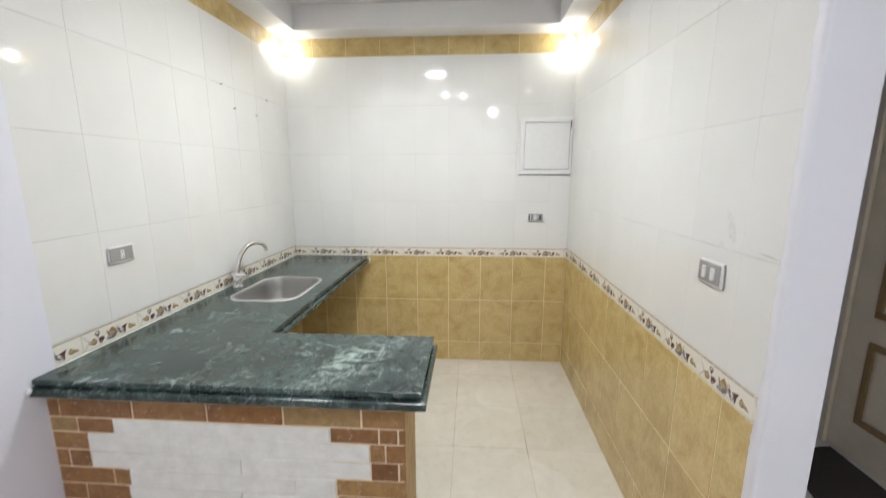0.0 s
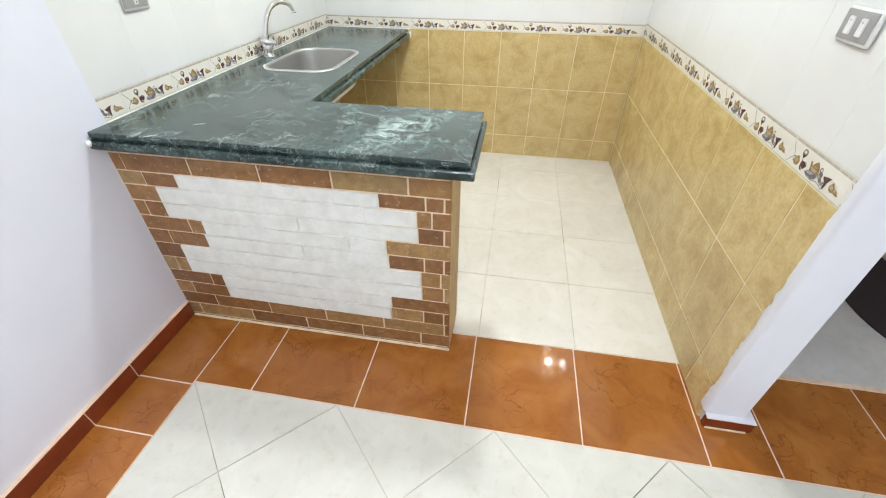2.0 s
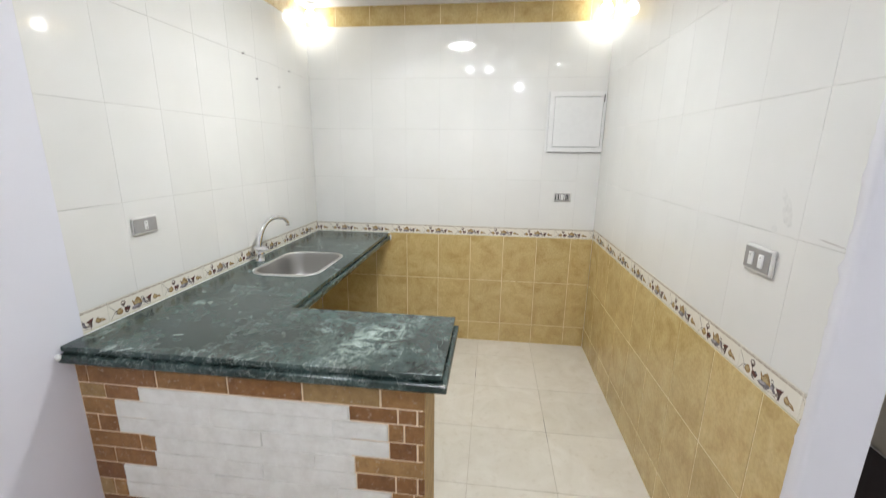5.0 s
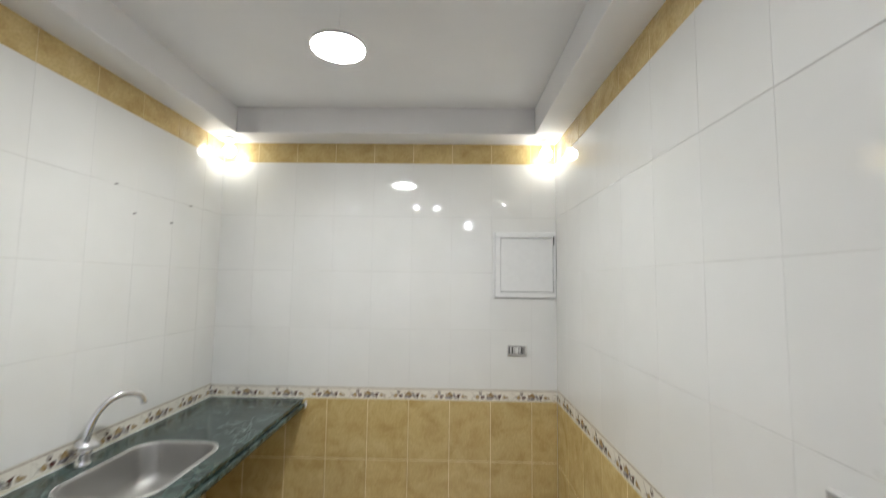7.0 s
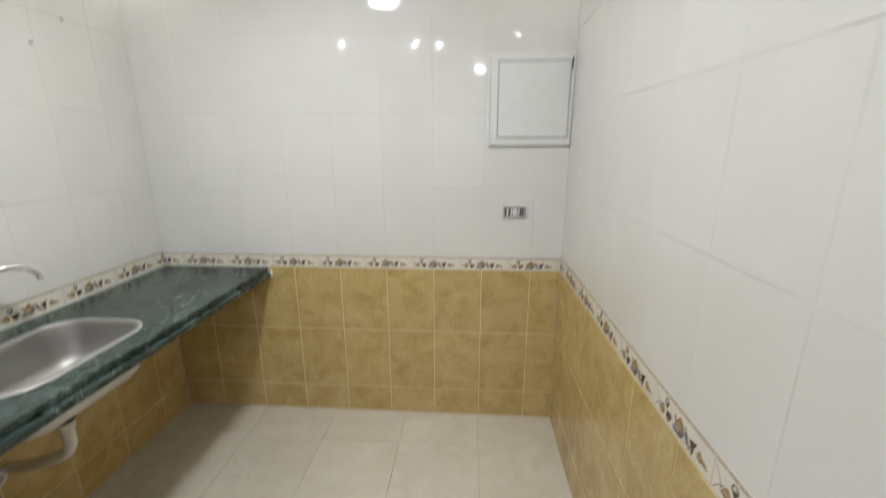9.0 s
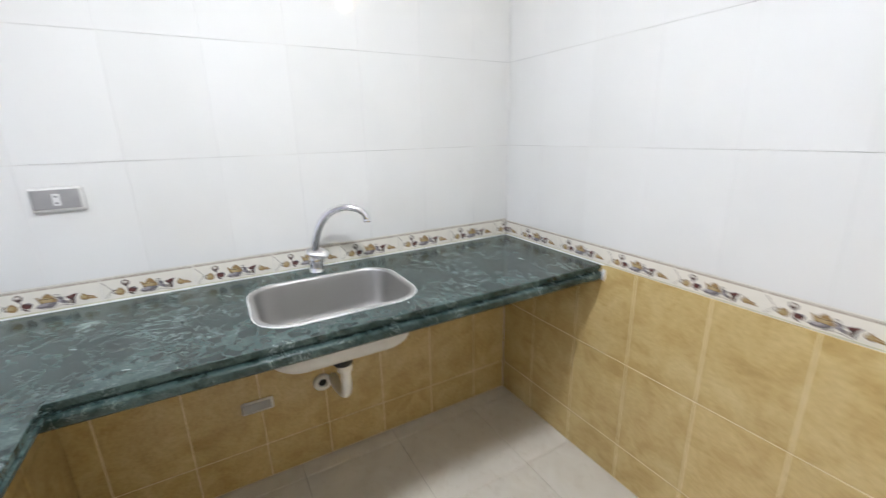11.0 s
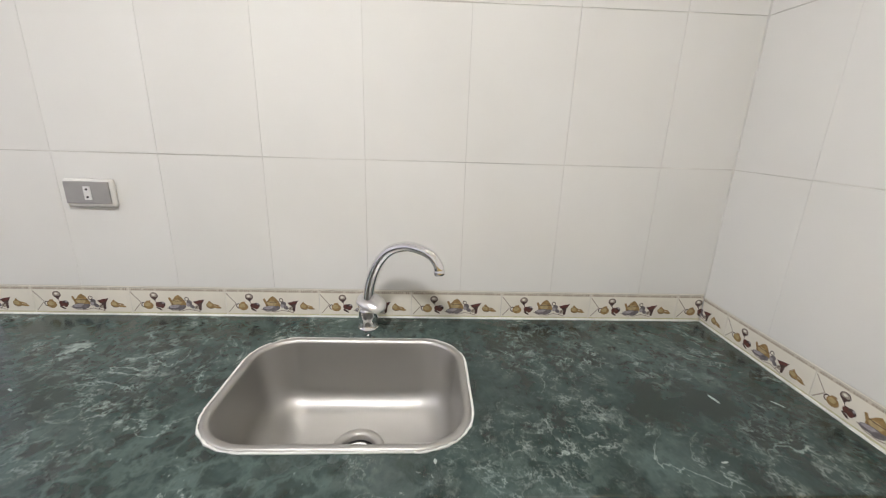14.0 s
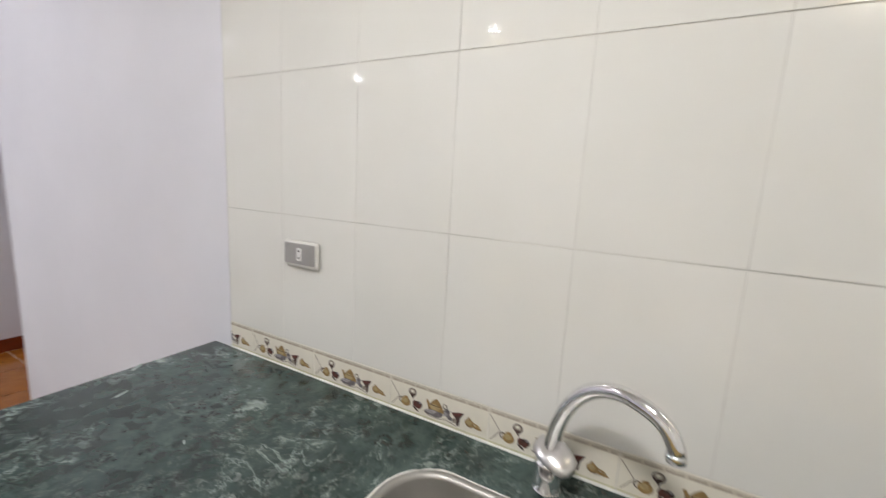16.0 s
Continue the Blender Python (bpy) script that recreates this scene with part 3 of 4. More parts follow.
def sink():
    s = tagged(empty("kitchen_sink", (0.29, -0.95, TOP)), "inset stainless steel kitchen sink with a round waste", "sink")
    off = Vector((0.29, -0.95, TOP))

    def loft(levels):
        b = bmesh.new()
        rings = [[b.verts.new(Vector((x, y, z)) - off) for x, y in pts] for pts, z in levels]
        for a, c in zip(rings, rings[1:]):
            for i in range(len(a)):
                b.faces.new((a[i], a[(i + 1) % len(a)], c[(i + 1) % len(a)], c[i]))
        return b, rings

    rim = [(inset_loop(0.0), TOP + 0.0005), (inset_loop(0.001), TOP + 0.003), (inset_loop(0.004), TOP + 0.0048), (inset_loop(0.011), TOP + 0.0048), (inset_loop(0.015), TOP + 0.003), (inset_loop(0.017), TOP - 0.002)]
    b, _ = loft(rim)
    part("rim", b, M_STEEL, s, "polished steel rim", True)
    levels = [(inset_loop(0.017), TOP - 0.002), (inset_loop(0.019), TOP - 0.012), (inset_loop(0.024), 0.80), (inset_loop(0.028), 0.757)]
    for i in range(1, 8):
        a = radians(90 * i / 7)
        levels.append((inset_loop(0.028 + 0.05 * (1 - math.cos(a)), 0.085 - 0.02 * i / 7), 0.757 - 0.05 * math.sin(a)))
    cx, cy = 0.300, -0.940
    last = levels[-1][0]
    for f in (0.5, 0.0):
        ring = []
        for x, y in last:
            a = math.atan2(y - cy, x - cx)
            ring.append((cx + 0.055 * math.cos(a) + (x - cx - 0.055 * math.cos(a)) * f, cy + 0.055 * math.sin(a) + (y - cy - 0.055 * math.sin(a)) * f))
        levels.append((ring, 0.7055 if f else 0.7025))
    b, _ = loft(levels)
    part("basin", b, M_STEEL, s, smooth=True)
    under = [(inset_loop(0.012), 0.83), (inset_loop(0.018), 0.79), (inset_loop(0.022), 0.742)]
    for i in range(1, 6):
        a = radians(90 * i / 5)
        under.append((inset_loop(0.022 + 0.05 * (1 - math.cos(a)), 0.09 - 0.02 * i / 5), 0.742 - 0.052 * math.sin(a)))
    b, rings = loft(under)
    part("underside", b, M_ENAMEL, s, "pale coated underside of the bowl", True)
    b = bmesh.new()
    lathe(b, [(0.0585, -0.0022), (0.0570, -0.0004), (0.0555, 0.0016), (0.0480, 0.0010), (0.0410, -0.0010), (0.0385, -0.0060), (0.0360, -0.0240)], (cx - off.x, cy - off.y, 0.704 - off.z), 40, caps=False)
    w = part("waste", b, M_STEEL, s, "round steel waste", True)
    b = bmesh.new()
    lathe(b, [(0.0365, -0.0230), (0.0365, -0.0242)], (cx - off.x, cy - off.y, 0.704 - off.z), 24)
    part("drain_hole", b, M_BLACK, w)
    b = bmesh.new()
    lathe(b, [(0.0285, -0.0225), (0.0290, -0.0120), (0.0255, -0.0100), (0.0200, -0.0135), (0.0090, -0.0130), (0.0070, -0.0070), (0.0010, -0.0060)], (cx - off.x, cy - off.y, 0.704 - off.z), 24)
    part("strainer", b, M_CHROME, w, smooth=True)
    b = bmesh.new()
    lathe(b, [(0.047, 0.0), (0.047, -0.008), (0.024, -0.014), (0.024, -0.055), (0.033, -0.056), (0.033, -0.085), (0.024, -0.087)], (cx - off.x, cy - off.y, 0.690 - off.z), 28)
    part("waste_nut", b, M_BLACK, s, "black threaded nut below the bowl", True)
    b = bmesh.new()
    tube(b, [(Vector((x + RNG.uniform(-0.0012, 0.0012), y + RNG.uniform(-0.0012, 0.0012), TOP + 0.001)) - off) for x, y in inset_loop(-0.002) + [inset_loop(-0.002)[0]]], [RNG.uniform(0.0012, 0.0030) for _ in range(77)], 6)
    part("sealant_bead", b, M_SEAL, s, "uneven white sealant", True)
    return s


sink()


def trap():
    off = Vector((0.0, -0.96, 0.365))
    t = tagged(empty("waste_trap", off), "white plastic waste pipe beside an open wall flange", "pipe")
    b = bmesh.new()
    tube(b, [p - off for p in spline([(0.303, -0.936, 0.606), (0.303, -0.936, 0.555), (0.300, -0.936, 0.510), (0.276, -0.936, 0.472), (0.225, -0.935, 0.446), (0.120, -0.930, 0.408), (0.003, -0.918, 0.374)], 8)], 0.0195, 18)
    part("pipe", b, M_PVC, t, smooth=True)
    b = bmesh.new()
    lathe(b, [(0.021, 0.0), (0.026, 0.003), (0.026, 0.028), (0.022, 0.032)], Vector((0.303, -0.936, 0.574)) - off, 24)
    part("coupling", b, M_PVC, t, smooth=True)
    b = bmesh.new()
    lathe(b, [(0.038, 0.001), (0.038, 0.008), (0.034, 0.014), (0.022, 0.016), (0.018, 0.012), (0.017, 0.004)], (0, -0.004, 0), 30, "X", False)
    f = part("flange", b, M_PVC, t, "white flange with a dark open bore", True)
    b = bmesh.new()
    lathe(b, [(0.0185, 0.0025), (0.0185, 0.0045)], (0, -0.004, 0), 20, "X")
    part("bore", b, M_BLACK, f)
    return t


trap()


def tap():
    base = Vector((0.060, -0.946, TOP))
    t = tagged(empty("kitchen_tap", base), "chrome mixer tap with a swan-neck spout", "tap")
    b = bmesh.new()
    lathe(b, [(0.0268, 0.0), (0.0272, 0.0025), (0.0262, 0.005), (0.0255, 0.006), (0.0255, 0.030), (0.0256, 0.052), (0.0235, 0.059), (0.015, 0.063)], (0, 0, 0), 28)
    part("body", b, M_CHROME, t, smooth=True)
    # lever leaning out over the bowl
    b = bmesh.new()
    prof = [((-0.012, -0.027, 0.078), 0.008), ((-0.010, -0.022, 0.079), 0.019), ((-0.004, -0.008, 0.079), 0.027), ((0.004, 0.008, 0.076), 0.029), ((0.012, 0.024, 0.070), 0.027),
            ((0.018, 0.037, 0.063), 0.021), ((0.021, 0.044, 0.060), 0.008)]
    rings = tube(b, [p for p, _ in prof], [r for _, r in prof], 20)
    for ring in rings:
        c = sum((v.co for v in ring), Vector()) / len(ring)
        for v in ring:
            v.co.z = c.z + (v.co.z - c.z) * 0.46 + (v.co.x - c.x) * -0.30
    part("lever", b, M_DULL, t, "broad dull chrome lever", True)
    b = bmesh.new()
    d = Vector((0.089, 0.184, 0)).normalized()
    ctrl = [(0.0, 0.05), (0.002, 0.085), (0.010, 0.130), (0.030, 0.180), (0.065, 0.221), (0.110, 0.240), (0.152, 0.238), (0.182, 0.226), (0.198, 0.206), (0.201, 0.192)]
    pts = spline([(d.x * s, d.y * s, z) for s, z in ctrl], 7)
    n = len(pts)
    tube(b, pts, [0.0148 - 0.0026 * min(1, i / n * 1.4) for i in range(n)], 18)
    sp = part("spout", b, M_CHROME, t, smooth=True)
    b = bmesh.new()
    e0, e1 = pts[-3], pts[-1] + (pts[-1] - pts[-3]).normalized() * 0.008
    tube(b, [e0, e0.lerp(e1, 0.2), e0.lerp(e1, 0.8), e1], [0.0125, 0.0136, 0.0138, 0.0130], 18)
    part("aerator", b, M_CHROME, sp, smooth=True)
    return t


tap()

# ---- knee wall of bricks under the peninsula ----
knee = tagged(boxed("knee_wall", (0.001, -1.9977, 0.0, 1.200, -1.80, TOP - 0.0565), M_MORTAR), "low wall faced with brown and whitewashed brick slips", "low wall")
boxed("end_render", (1.200, -1.9965, 0.0, 1.2105, -1.80, TOP - 0.0565), M_BEIGE, knee, "tan rendered end of the low wall", 0.002)

# ---- sockets, switches, access hatch ----
M_FRAME = plain("aged_white_plastic", (0.70, 0.685, 0.65), 0.42, vary=0.06)


def wall_plate(name, side, u, z, label, cat, kinds, w=0.118, h=0.071):
    """A cover plate with a grey centre and its modules; local x runs to the right, z out of the wall."""
    t = new(name)
    t.empty_display_size = 0.03
    t.matrix_world = Matrix.Translation(on_wall(side, u, z)) @ AXES[side].to_4x4()
    tagged(t, label, cat)
    b = bmesh.new()
    box(b, -w / 2, -h / 2, 0.0, w / 2, h / 2, 0.010, 0.007, 4)
    for v in b.verts:
        v.co.x += math.copysign(0.004, v.co.x) * (1 - (v.co.y / (h / 2)) ** 2)
    part("frame", b, M_FRAME, t, "off-white plastic frame", True)
    b = bmesh.new()
    vs = box(b, -w / 2 + 0.001, -h / 2 + 0.009, 0.008, w / 2 - 0.009, h / 2 - 0.007, 0.0125, 0.0015, 2)
    part("cover", b, M_PLATE, t, "silver-grey cover")
    for kind, cx in kinds:
        if kind == "socket":
            b = bmesh.new()
            box(b, cx - 0.0085, -0.017, 0.0115, cx + 0.0085, 0.017, 0.0145, 0.0012)
            s = part("socket_insert", b, M_PLASTIC, t)
            for y in (-0.0095, 0.0095):
                b = bmesh.new()
                lathe(b, [(0.0028, 0.0135), (0.0028, 0.0149)], (cx, y, 0), 12)
                part("pin_hole", b, M_BLACK, s)
        elif kind == "switch":
            b = bmesh.new()
            box(b, cx - 0.0095, -0.019, 0.0115, cx + 0.0095, 0.019, 0.0165, 0.002)
            s = part("rocker", b, M_PLASTIC, t)
            b = bmesh.new()
            box(b, cx - 0.002, 0.009, 0.0160, cx + 0.002, 0.012, 0.0172)
            part("mark", b, M_PLATE, s)
        else:
            b = bmesh.new()
            box(b, cx - 0.0028, -0.018, 0.0115, cx + 0.0028, 0.018, 0.0142, 0.0006)
            part("module", b, M_BLACK if kind == "dark" else M_PLASTIC, t)
    return t


wall_plate("socket_outlet", "left", -1.632, 1.207, "single grey power socket in a white frame", "socket", [("socket", -0.003)])
wall_plate("light_switch", "right", -1.880, 1.222, "double grey light switch in a white frame", "switch", [("switch", -0.026), ("switch", 0.018)], 0.120, 0.078)
wall_plate("multi_socket", "back", 1.905, 1.188, "small grey combined socket and switch plate", "socket",
           [("dark", -0.049), ("bar", -0.041), ("dark", -0.029), ("bar", -0.021), ("switch", -0.004), ("bar", 0.016), ("dark", 0.024), ("dark", 0.034)], 0.118, 0.070)
wall_plate("cover_plate", "left", -1.218, 0.348, "pale blank cover plate low under the worktop", "cover plate", [], 0.112, 0.052)


def hatch():
    x0, x1, z0, z1 = 1.766, 2.1475, 1.512, 1.922
    t = tagged(empty("access_hatch", ((x0 + x1) / 2, 0, z0)), "white square access hatch with a flat door", "hatch")
    o = Vector(((x0 + x1) / 2, 0, z0))
    w, h, f = x1 - x0, z1 - z0, 0.034
    for nm, d in (("frame_bar", (-w / 2, -0.016, 0, w / 2, -0.0005, f)), ("frame_bar", (-w / 2, -0.016, h - f, w / 2, -0.0005, h)),
                  ("frame_bar", (-w / 2, -0.016, f, -w / 2 + f, -0.0005, h - f)), ("frame_bar", (w / 2 - 0.016, -0.016, f, w / 2, -0.0005, h - f))):
        boxed(nm, d, M_PLASTIC, t, bevel=0.0025)
    d = boxed("door", (-w / 2 + f + 0.002, -0.0135, f + 0.004, w / 2 - 0.0195, -0.003, h - f - 0.003), M_PLASTIC, t, bevel=0.0015)
    boxed("recess", (-w / 2 + f, -0.004, f, w / 2 - 0.016, -0.0006, h - f), M_GAP_SHADE, t, "gap round the door, its shade painted grey")
    # added dark strip: the frame's shadow on the tiles, put in as colour
    boxed("shadow_strip", (-w / 2, -0.007, -0.004, w / 2, -0.0005, -0.0003), M_GAP_SHADE, t, "thin grey strip painted as the shadow under the frame")
    boxed("latch", (w / 2 - 0.0165, -0.0172, h - 0.075, w / 2 - 0.0105, -0.0155, h - 0.020), M_BLACK, t, "small dark latch")
    boxed("outer_trim", (-w / 2 - 0.013, -0.006, 0.0, -w / 2 - 0.001, -0.0005, h + 0.004), M_PLASTIC, t, bevel=0.002)
    return t


hatch()


# ---- lamps ----
def ceiling_lamp(name, x, y, r, mat, label, drop=0.0):
    t = tagged(empty(name, (x, y, CEIL)), label, "ceiling lamp")
    z = -drop
    if drop:
        b = bmesh.new()
        lathe(b, [(0.0008, 0.0), (0.0008, z + 0.004)], (0, 0, 0), 8)
        part("cable", b, M_CEIL, t, "thin white cable")
    b = bmesh.new()
    lathe(b, [(r * 0.5, z + 0.004), (r + 0.004, z), (r + 0.006, z - 0.006), (r + 0.004, z - 0.012), (r, z - 0.012), (r, z - 0.006)], (0, 0, 0), 48)
    part("housing", b, M_PLASTIC, t, smooth=False)
    b = bmesh.new()
    lathe(b, [(r - 0.001, z - 0.0065), (r - 0.001, z - 0.0125), (r * 0.9, z - 0.0145)], (0, 0, 0), 48)
    part("diffuser", b, mat, t, "lit white diffuser")
    return t


ceiling_lamp("ceiling_lamp", 1.05, -1.105, 0.100, M_LAMP, "lit round flat white ceiling lamp on a thin cable", 0.165)
ceiling_lamp("ceiling_lamp", 1.80, -4.85, 0.036, M_ROOM, "lit round white surface-mounted ceiling lamp")


def spot(x, y, z=CEIL, label="small lit recessed ceiling downlight", group="downlights of the room", r=0.033, mat=None):
    t = tagged(empty("downlight", (x, y, z)), label, "downlight", group)
    b = bmesh.new()
    lathe(b, [(r + 0.013, -0.0005), (r + 0.013, -0.004), (r + 0.005, -0.006), (r + 0.001, -0.002)], (0, 0, 0), 28)
    part("ring", b, M_CHROME, t)
    b = bmesh.new()
    lathe(b, [(r, -0.0012), (r - 0.001, -0.004)], (0, 0, 0), 28)
    part("lens", b, mat or M_SPOT, t, "lit lens")
    return t


for x, y in ((1.0, -3.14), (1.28, -3.22)):
    spot(x, y)
for x, y in ((0.12, -3.15), (3.42, -3.43), (3.42, -4.42), (3.42, -5.38)):
    spot(x, y, mat=M_DIM)
spot(2.09, -2.05, SOFFIT, "small lit downlight in the ceiling ledge", "", 0.025, M_LEDGE)


def corner_lamp(x, y, z):
    t = tagged(empty("corner_lamp", (x, y, z)), "lit white globe bulb in the corner under the ceiling ledge", "wall lamp", "corner lamps")
    b = bmesh.new()
    lathe(b, [(0.040, SOFFIT - z), (0.040, SOFFIT - z - 0.008), (0.028, SOFFIT - z - 0.012), (0.020, 0.034)], (0, 0, 0), 24)
    part("holder", b, M_PLASTIC, t, "white lamp holder", True)
    b = bmesh.new()
    prof = []
    for i in range(13):
        a = radians(68 - 156 * i / 12)
        prof.append((max(0.002, 0.038 * math.cos(a)), 0.038 * math.sin(a)))
    lathe(b, prof, (0, 0, 0), 22)
    part("bulb", b, M_CORNER, t, "lit frosted globe", True)
    return t


corner_lamp(0.080, -0.090, 2.410)
corner_lamp(W - 0.078, -0.090, 2.405)

# ---- old screws in the sink wall ----
for y, z in ((-0.83, 2.016), (-0.716, 1.903), (-0.464, 1.894), (-0.316, 2.013)):
    t = tagged(empty("wall_screw", (0, y, z)), "old grey screw standing out of a wall tile", "screw", "screws in the sink wall")
    b = bmesh.new()
    tube(b, [(-0.002, 0, 0), (0.012, 0.0, 0.001), (0.014, -0.002, 0.003)], [0.003, 0.0026, 0.0022], 8)
    part("shank", b, M_PLATE, t)
    b = bmesh.new()
    lathe(b, [(0.0055, 0.0002), (0.005, 0.0012)], (0, 0, 0), 12, "X")
    part("plug", b, M_SMUDGE, t)

# ---- plaster lip over the tile ends on the partition ----
bm = bmesh.new()
rows = []
zs = [0.06 + i * 0.012 for i in range(int((SOFFIT - 0.06) / 0.012))]
for z in zs:
    e = JAMB + 0.033 + 0.010 * noise.noise((z * 7, 1, 0)) + 0.009 * noise.noise((z * 31, 5, 0)) + 0.004 * noise.noise((z * 90, 2, 0)) + (0.007 if z < B0 else 0)
    rows.append([bm.verts.new(p) for p in ((W + 0.0094, JAMB, z), (W - 0.0022, JAMB + 0.0005, z), (W - 0.003, (JAMB + e) / 2, z), (W - 0.0016, e - 0.003, z), (W + 0.002, e, z))])
for a, b in zip(rows, rows[1:]):
    for i in range(4):
        bm.faces.new((a[i], a[i + 1], b[i + 1], b[i]))
part("plaster_lip", bm, M_JAMB, wall_right, "ragged white plaster lip", True)
bm = bmesh.new()
box(bm, W + 0.004, JAMB - 0.022, 0.0005, 2.312, JAMB - 0.0005, 0.052, 0.003)
box(bm, 2.2795, JAMB, 0.0005, 2.312, -1.93, 0.052, 0.003)
jamb_skirt = tagged(part("baseboard_jamb", bm, M_SKIRT, None), "low brown tile skirting with a white painted top", "baseboard", kind=S)
bm = bmesh.new()
box(bm, W + 0.003, JAMB - 0.023, 0.052, 2.313, JAMB - 0.0005, 0.0575, 0.002)
box(bm, 2.2795, JAMB, 0.052, 2.313, -1.93, 0.0575, 0.002)
part("painted_top", bm, M_JAMB, jamb_skirt, "white paint over the top edge")
bm = bmesh.new()
box(bm, W + 0.012, JAMB - 0.027, 0.0, 2.296, JAMB - 0.0215, 0.006, 0.002)
part("joint", bm, M_GROUT_O, jamb_skirt)
# skirting along the lilac wall
sk = tagged(empty("baseboard", (0, -2.0, 0)), "dark terracotta tile skirting", "baseboard", kind=S)
js = [-3.755, -3.375, -2.965, -2.555, -2.35, -2.006]
for a, b in zip(js, js[1:]):
    boxed("skirting_tile", (0.0015, a + 0.0025 + 2.0, 0.001, 0.021, b - 0.0025 + 2.0, 0.074), M_SKIRT, sk, bevel=0.0015)
boxed("joint", (0.0005, -3.755 + 2.0, 0.0005, 0.0175, -2.006 + 2.0, 0.076), M_GROUT_O, sk)
tagged(boxed("baseboard_recess", (-1.6, -4.98, 0.0, -0.08, -4.968, 0.095), M_SKIRT), "dark terracotta tile skirting", "baseboard", kind=S)
tagged(boxed("baseboard_far", (-1.6, -5.6, 0.0, 4.2, -5.588, 0.095), M_SKIRT), "dark terracotta tile skirting", "baseboard", kind=S)
# white blob of filler where the worktop meets the room wall
bm = bmesh.new()
bmesh.ops.create_icosphere(bm, subdivisions=2, radius=0.012)
for v in bm.verts:
    v.co = Vector((v.co.x * 0.9, v.co.y * 0.7, v.co.z * 1.0)) * (1 + 0.35 * noise.noise(v.co * 160)) + Vector((0.008, -2.047, TOP - 0.030))
part("filler_blob", bm, M_SEAL, worktop, "blob of white filler", True)

bm = bmesh.new()
bmesh.ops.create_icosphere(bm, subdivisions=2, radius=0.012)
for v in bm.verts:
    v.co = Vector((v.co.x * 0.8, v.co.y * 0.5, v.co.z * 1.9)) * (1 + 0.35 * noise.noise(v.co * 140)) + Vector((0.600, -0.005, TOP - 0.036))
part("filler_blob", bm, M_SEAL, worktop, "blob of pale filler", True)
for x, y, ln, wd, ang in ((0.357, -0.205, 0.030, 0.007, 12), (0.372, -0.083, 0.026, 0.005, 35), (0.226, -2.020, 0.045, 0.012, 38), (0.316, -1.897, 0.036, 0.009, 20),
                          (0.515, -0.776, 0.010, 0.006, 0), (0.335, -1.60, 0.016, 0.004, 60), (0.518, -1.47, 0.022, 0.004, 70), (0.52, -0.30, 0.014, 0.004, 100)):
    b = bmesh.new()
    c, sn = math.cos(radians(ang)), math.sin(radians(ang))
    ring = []
    for i in range(14):
        a = 2 * math.pi * i / 14
        r = 1 + 0.4 * noise.noise((math.cos(a) * 1.7 + x * 40, math.sin(a) * 1.7, y * 40))
        px, py = ln / 2 * r * math.cos(a), wd / 2 * r * math.sin(a)
        ring.append(b.verts.new((x + px * c - py * sn, y + px * sn + py * c, TOP + 0.0004)))
    b.faces.new(ring)
    part("paint_fleck", b, M_FLECK, worktop, "dried pale paint fleck")

# pale bead of filler between worktop and wall tiles
for p0, p1 in (((0.001, -1.945), (0.001, -0.002)), ((0.002, -0.001), (0.597, -0.001))):
    b = bmesh.new()
    n = 60
    pts = [(p0[0] + (p1[0] - p0[0]) * i / n, p0[1] + (p1[1] - p0[1]) * i / n, TOP + 0.0008) for i in range(n + 1)]
    tube(b, pts, [RNG.uniform(0.0020, 0.0038) for _ in pts], 8)
    part("filler_bead", b, M_SEAL, worktop, "uneven pale bead along the wall", True)

# ---- landing, entrance door and doormat ----
tagged(boxed("threshold", (2.40, -1.925, -0.003, 3.62, -1.905, 0.004), M_GROUT_O), "uneven mortar strip at the landing's edge", "threshold", kind=S)
tagged(boxed("landing_floor", (2.279, -1.905, -0.003, 3.62, 0.0, 0.001), M_LANDING), "grey marble landing floor", "floor", kind=S)
tagged(boxed("wall_landing_side", (3.50, -0.88, 0.001, 3.62, 0.0, 2.8), M_LILAC), "plain painted landing wall", "wall", kind=S)
tagged(boxed("wall_landing_over", (3.50, -1.91, 2.12, 3.62, -0.88, 2.8), M_LILAC), "plain painted wall over the door", "wall", kind=S)


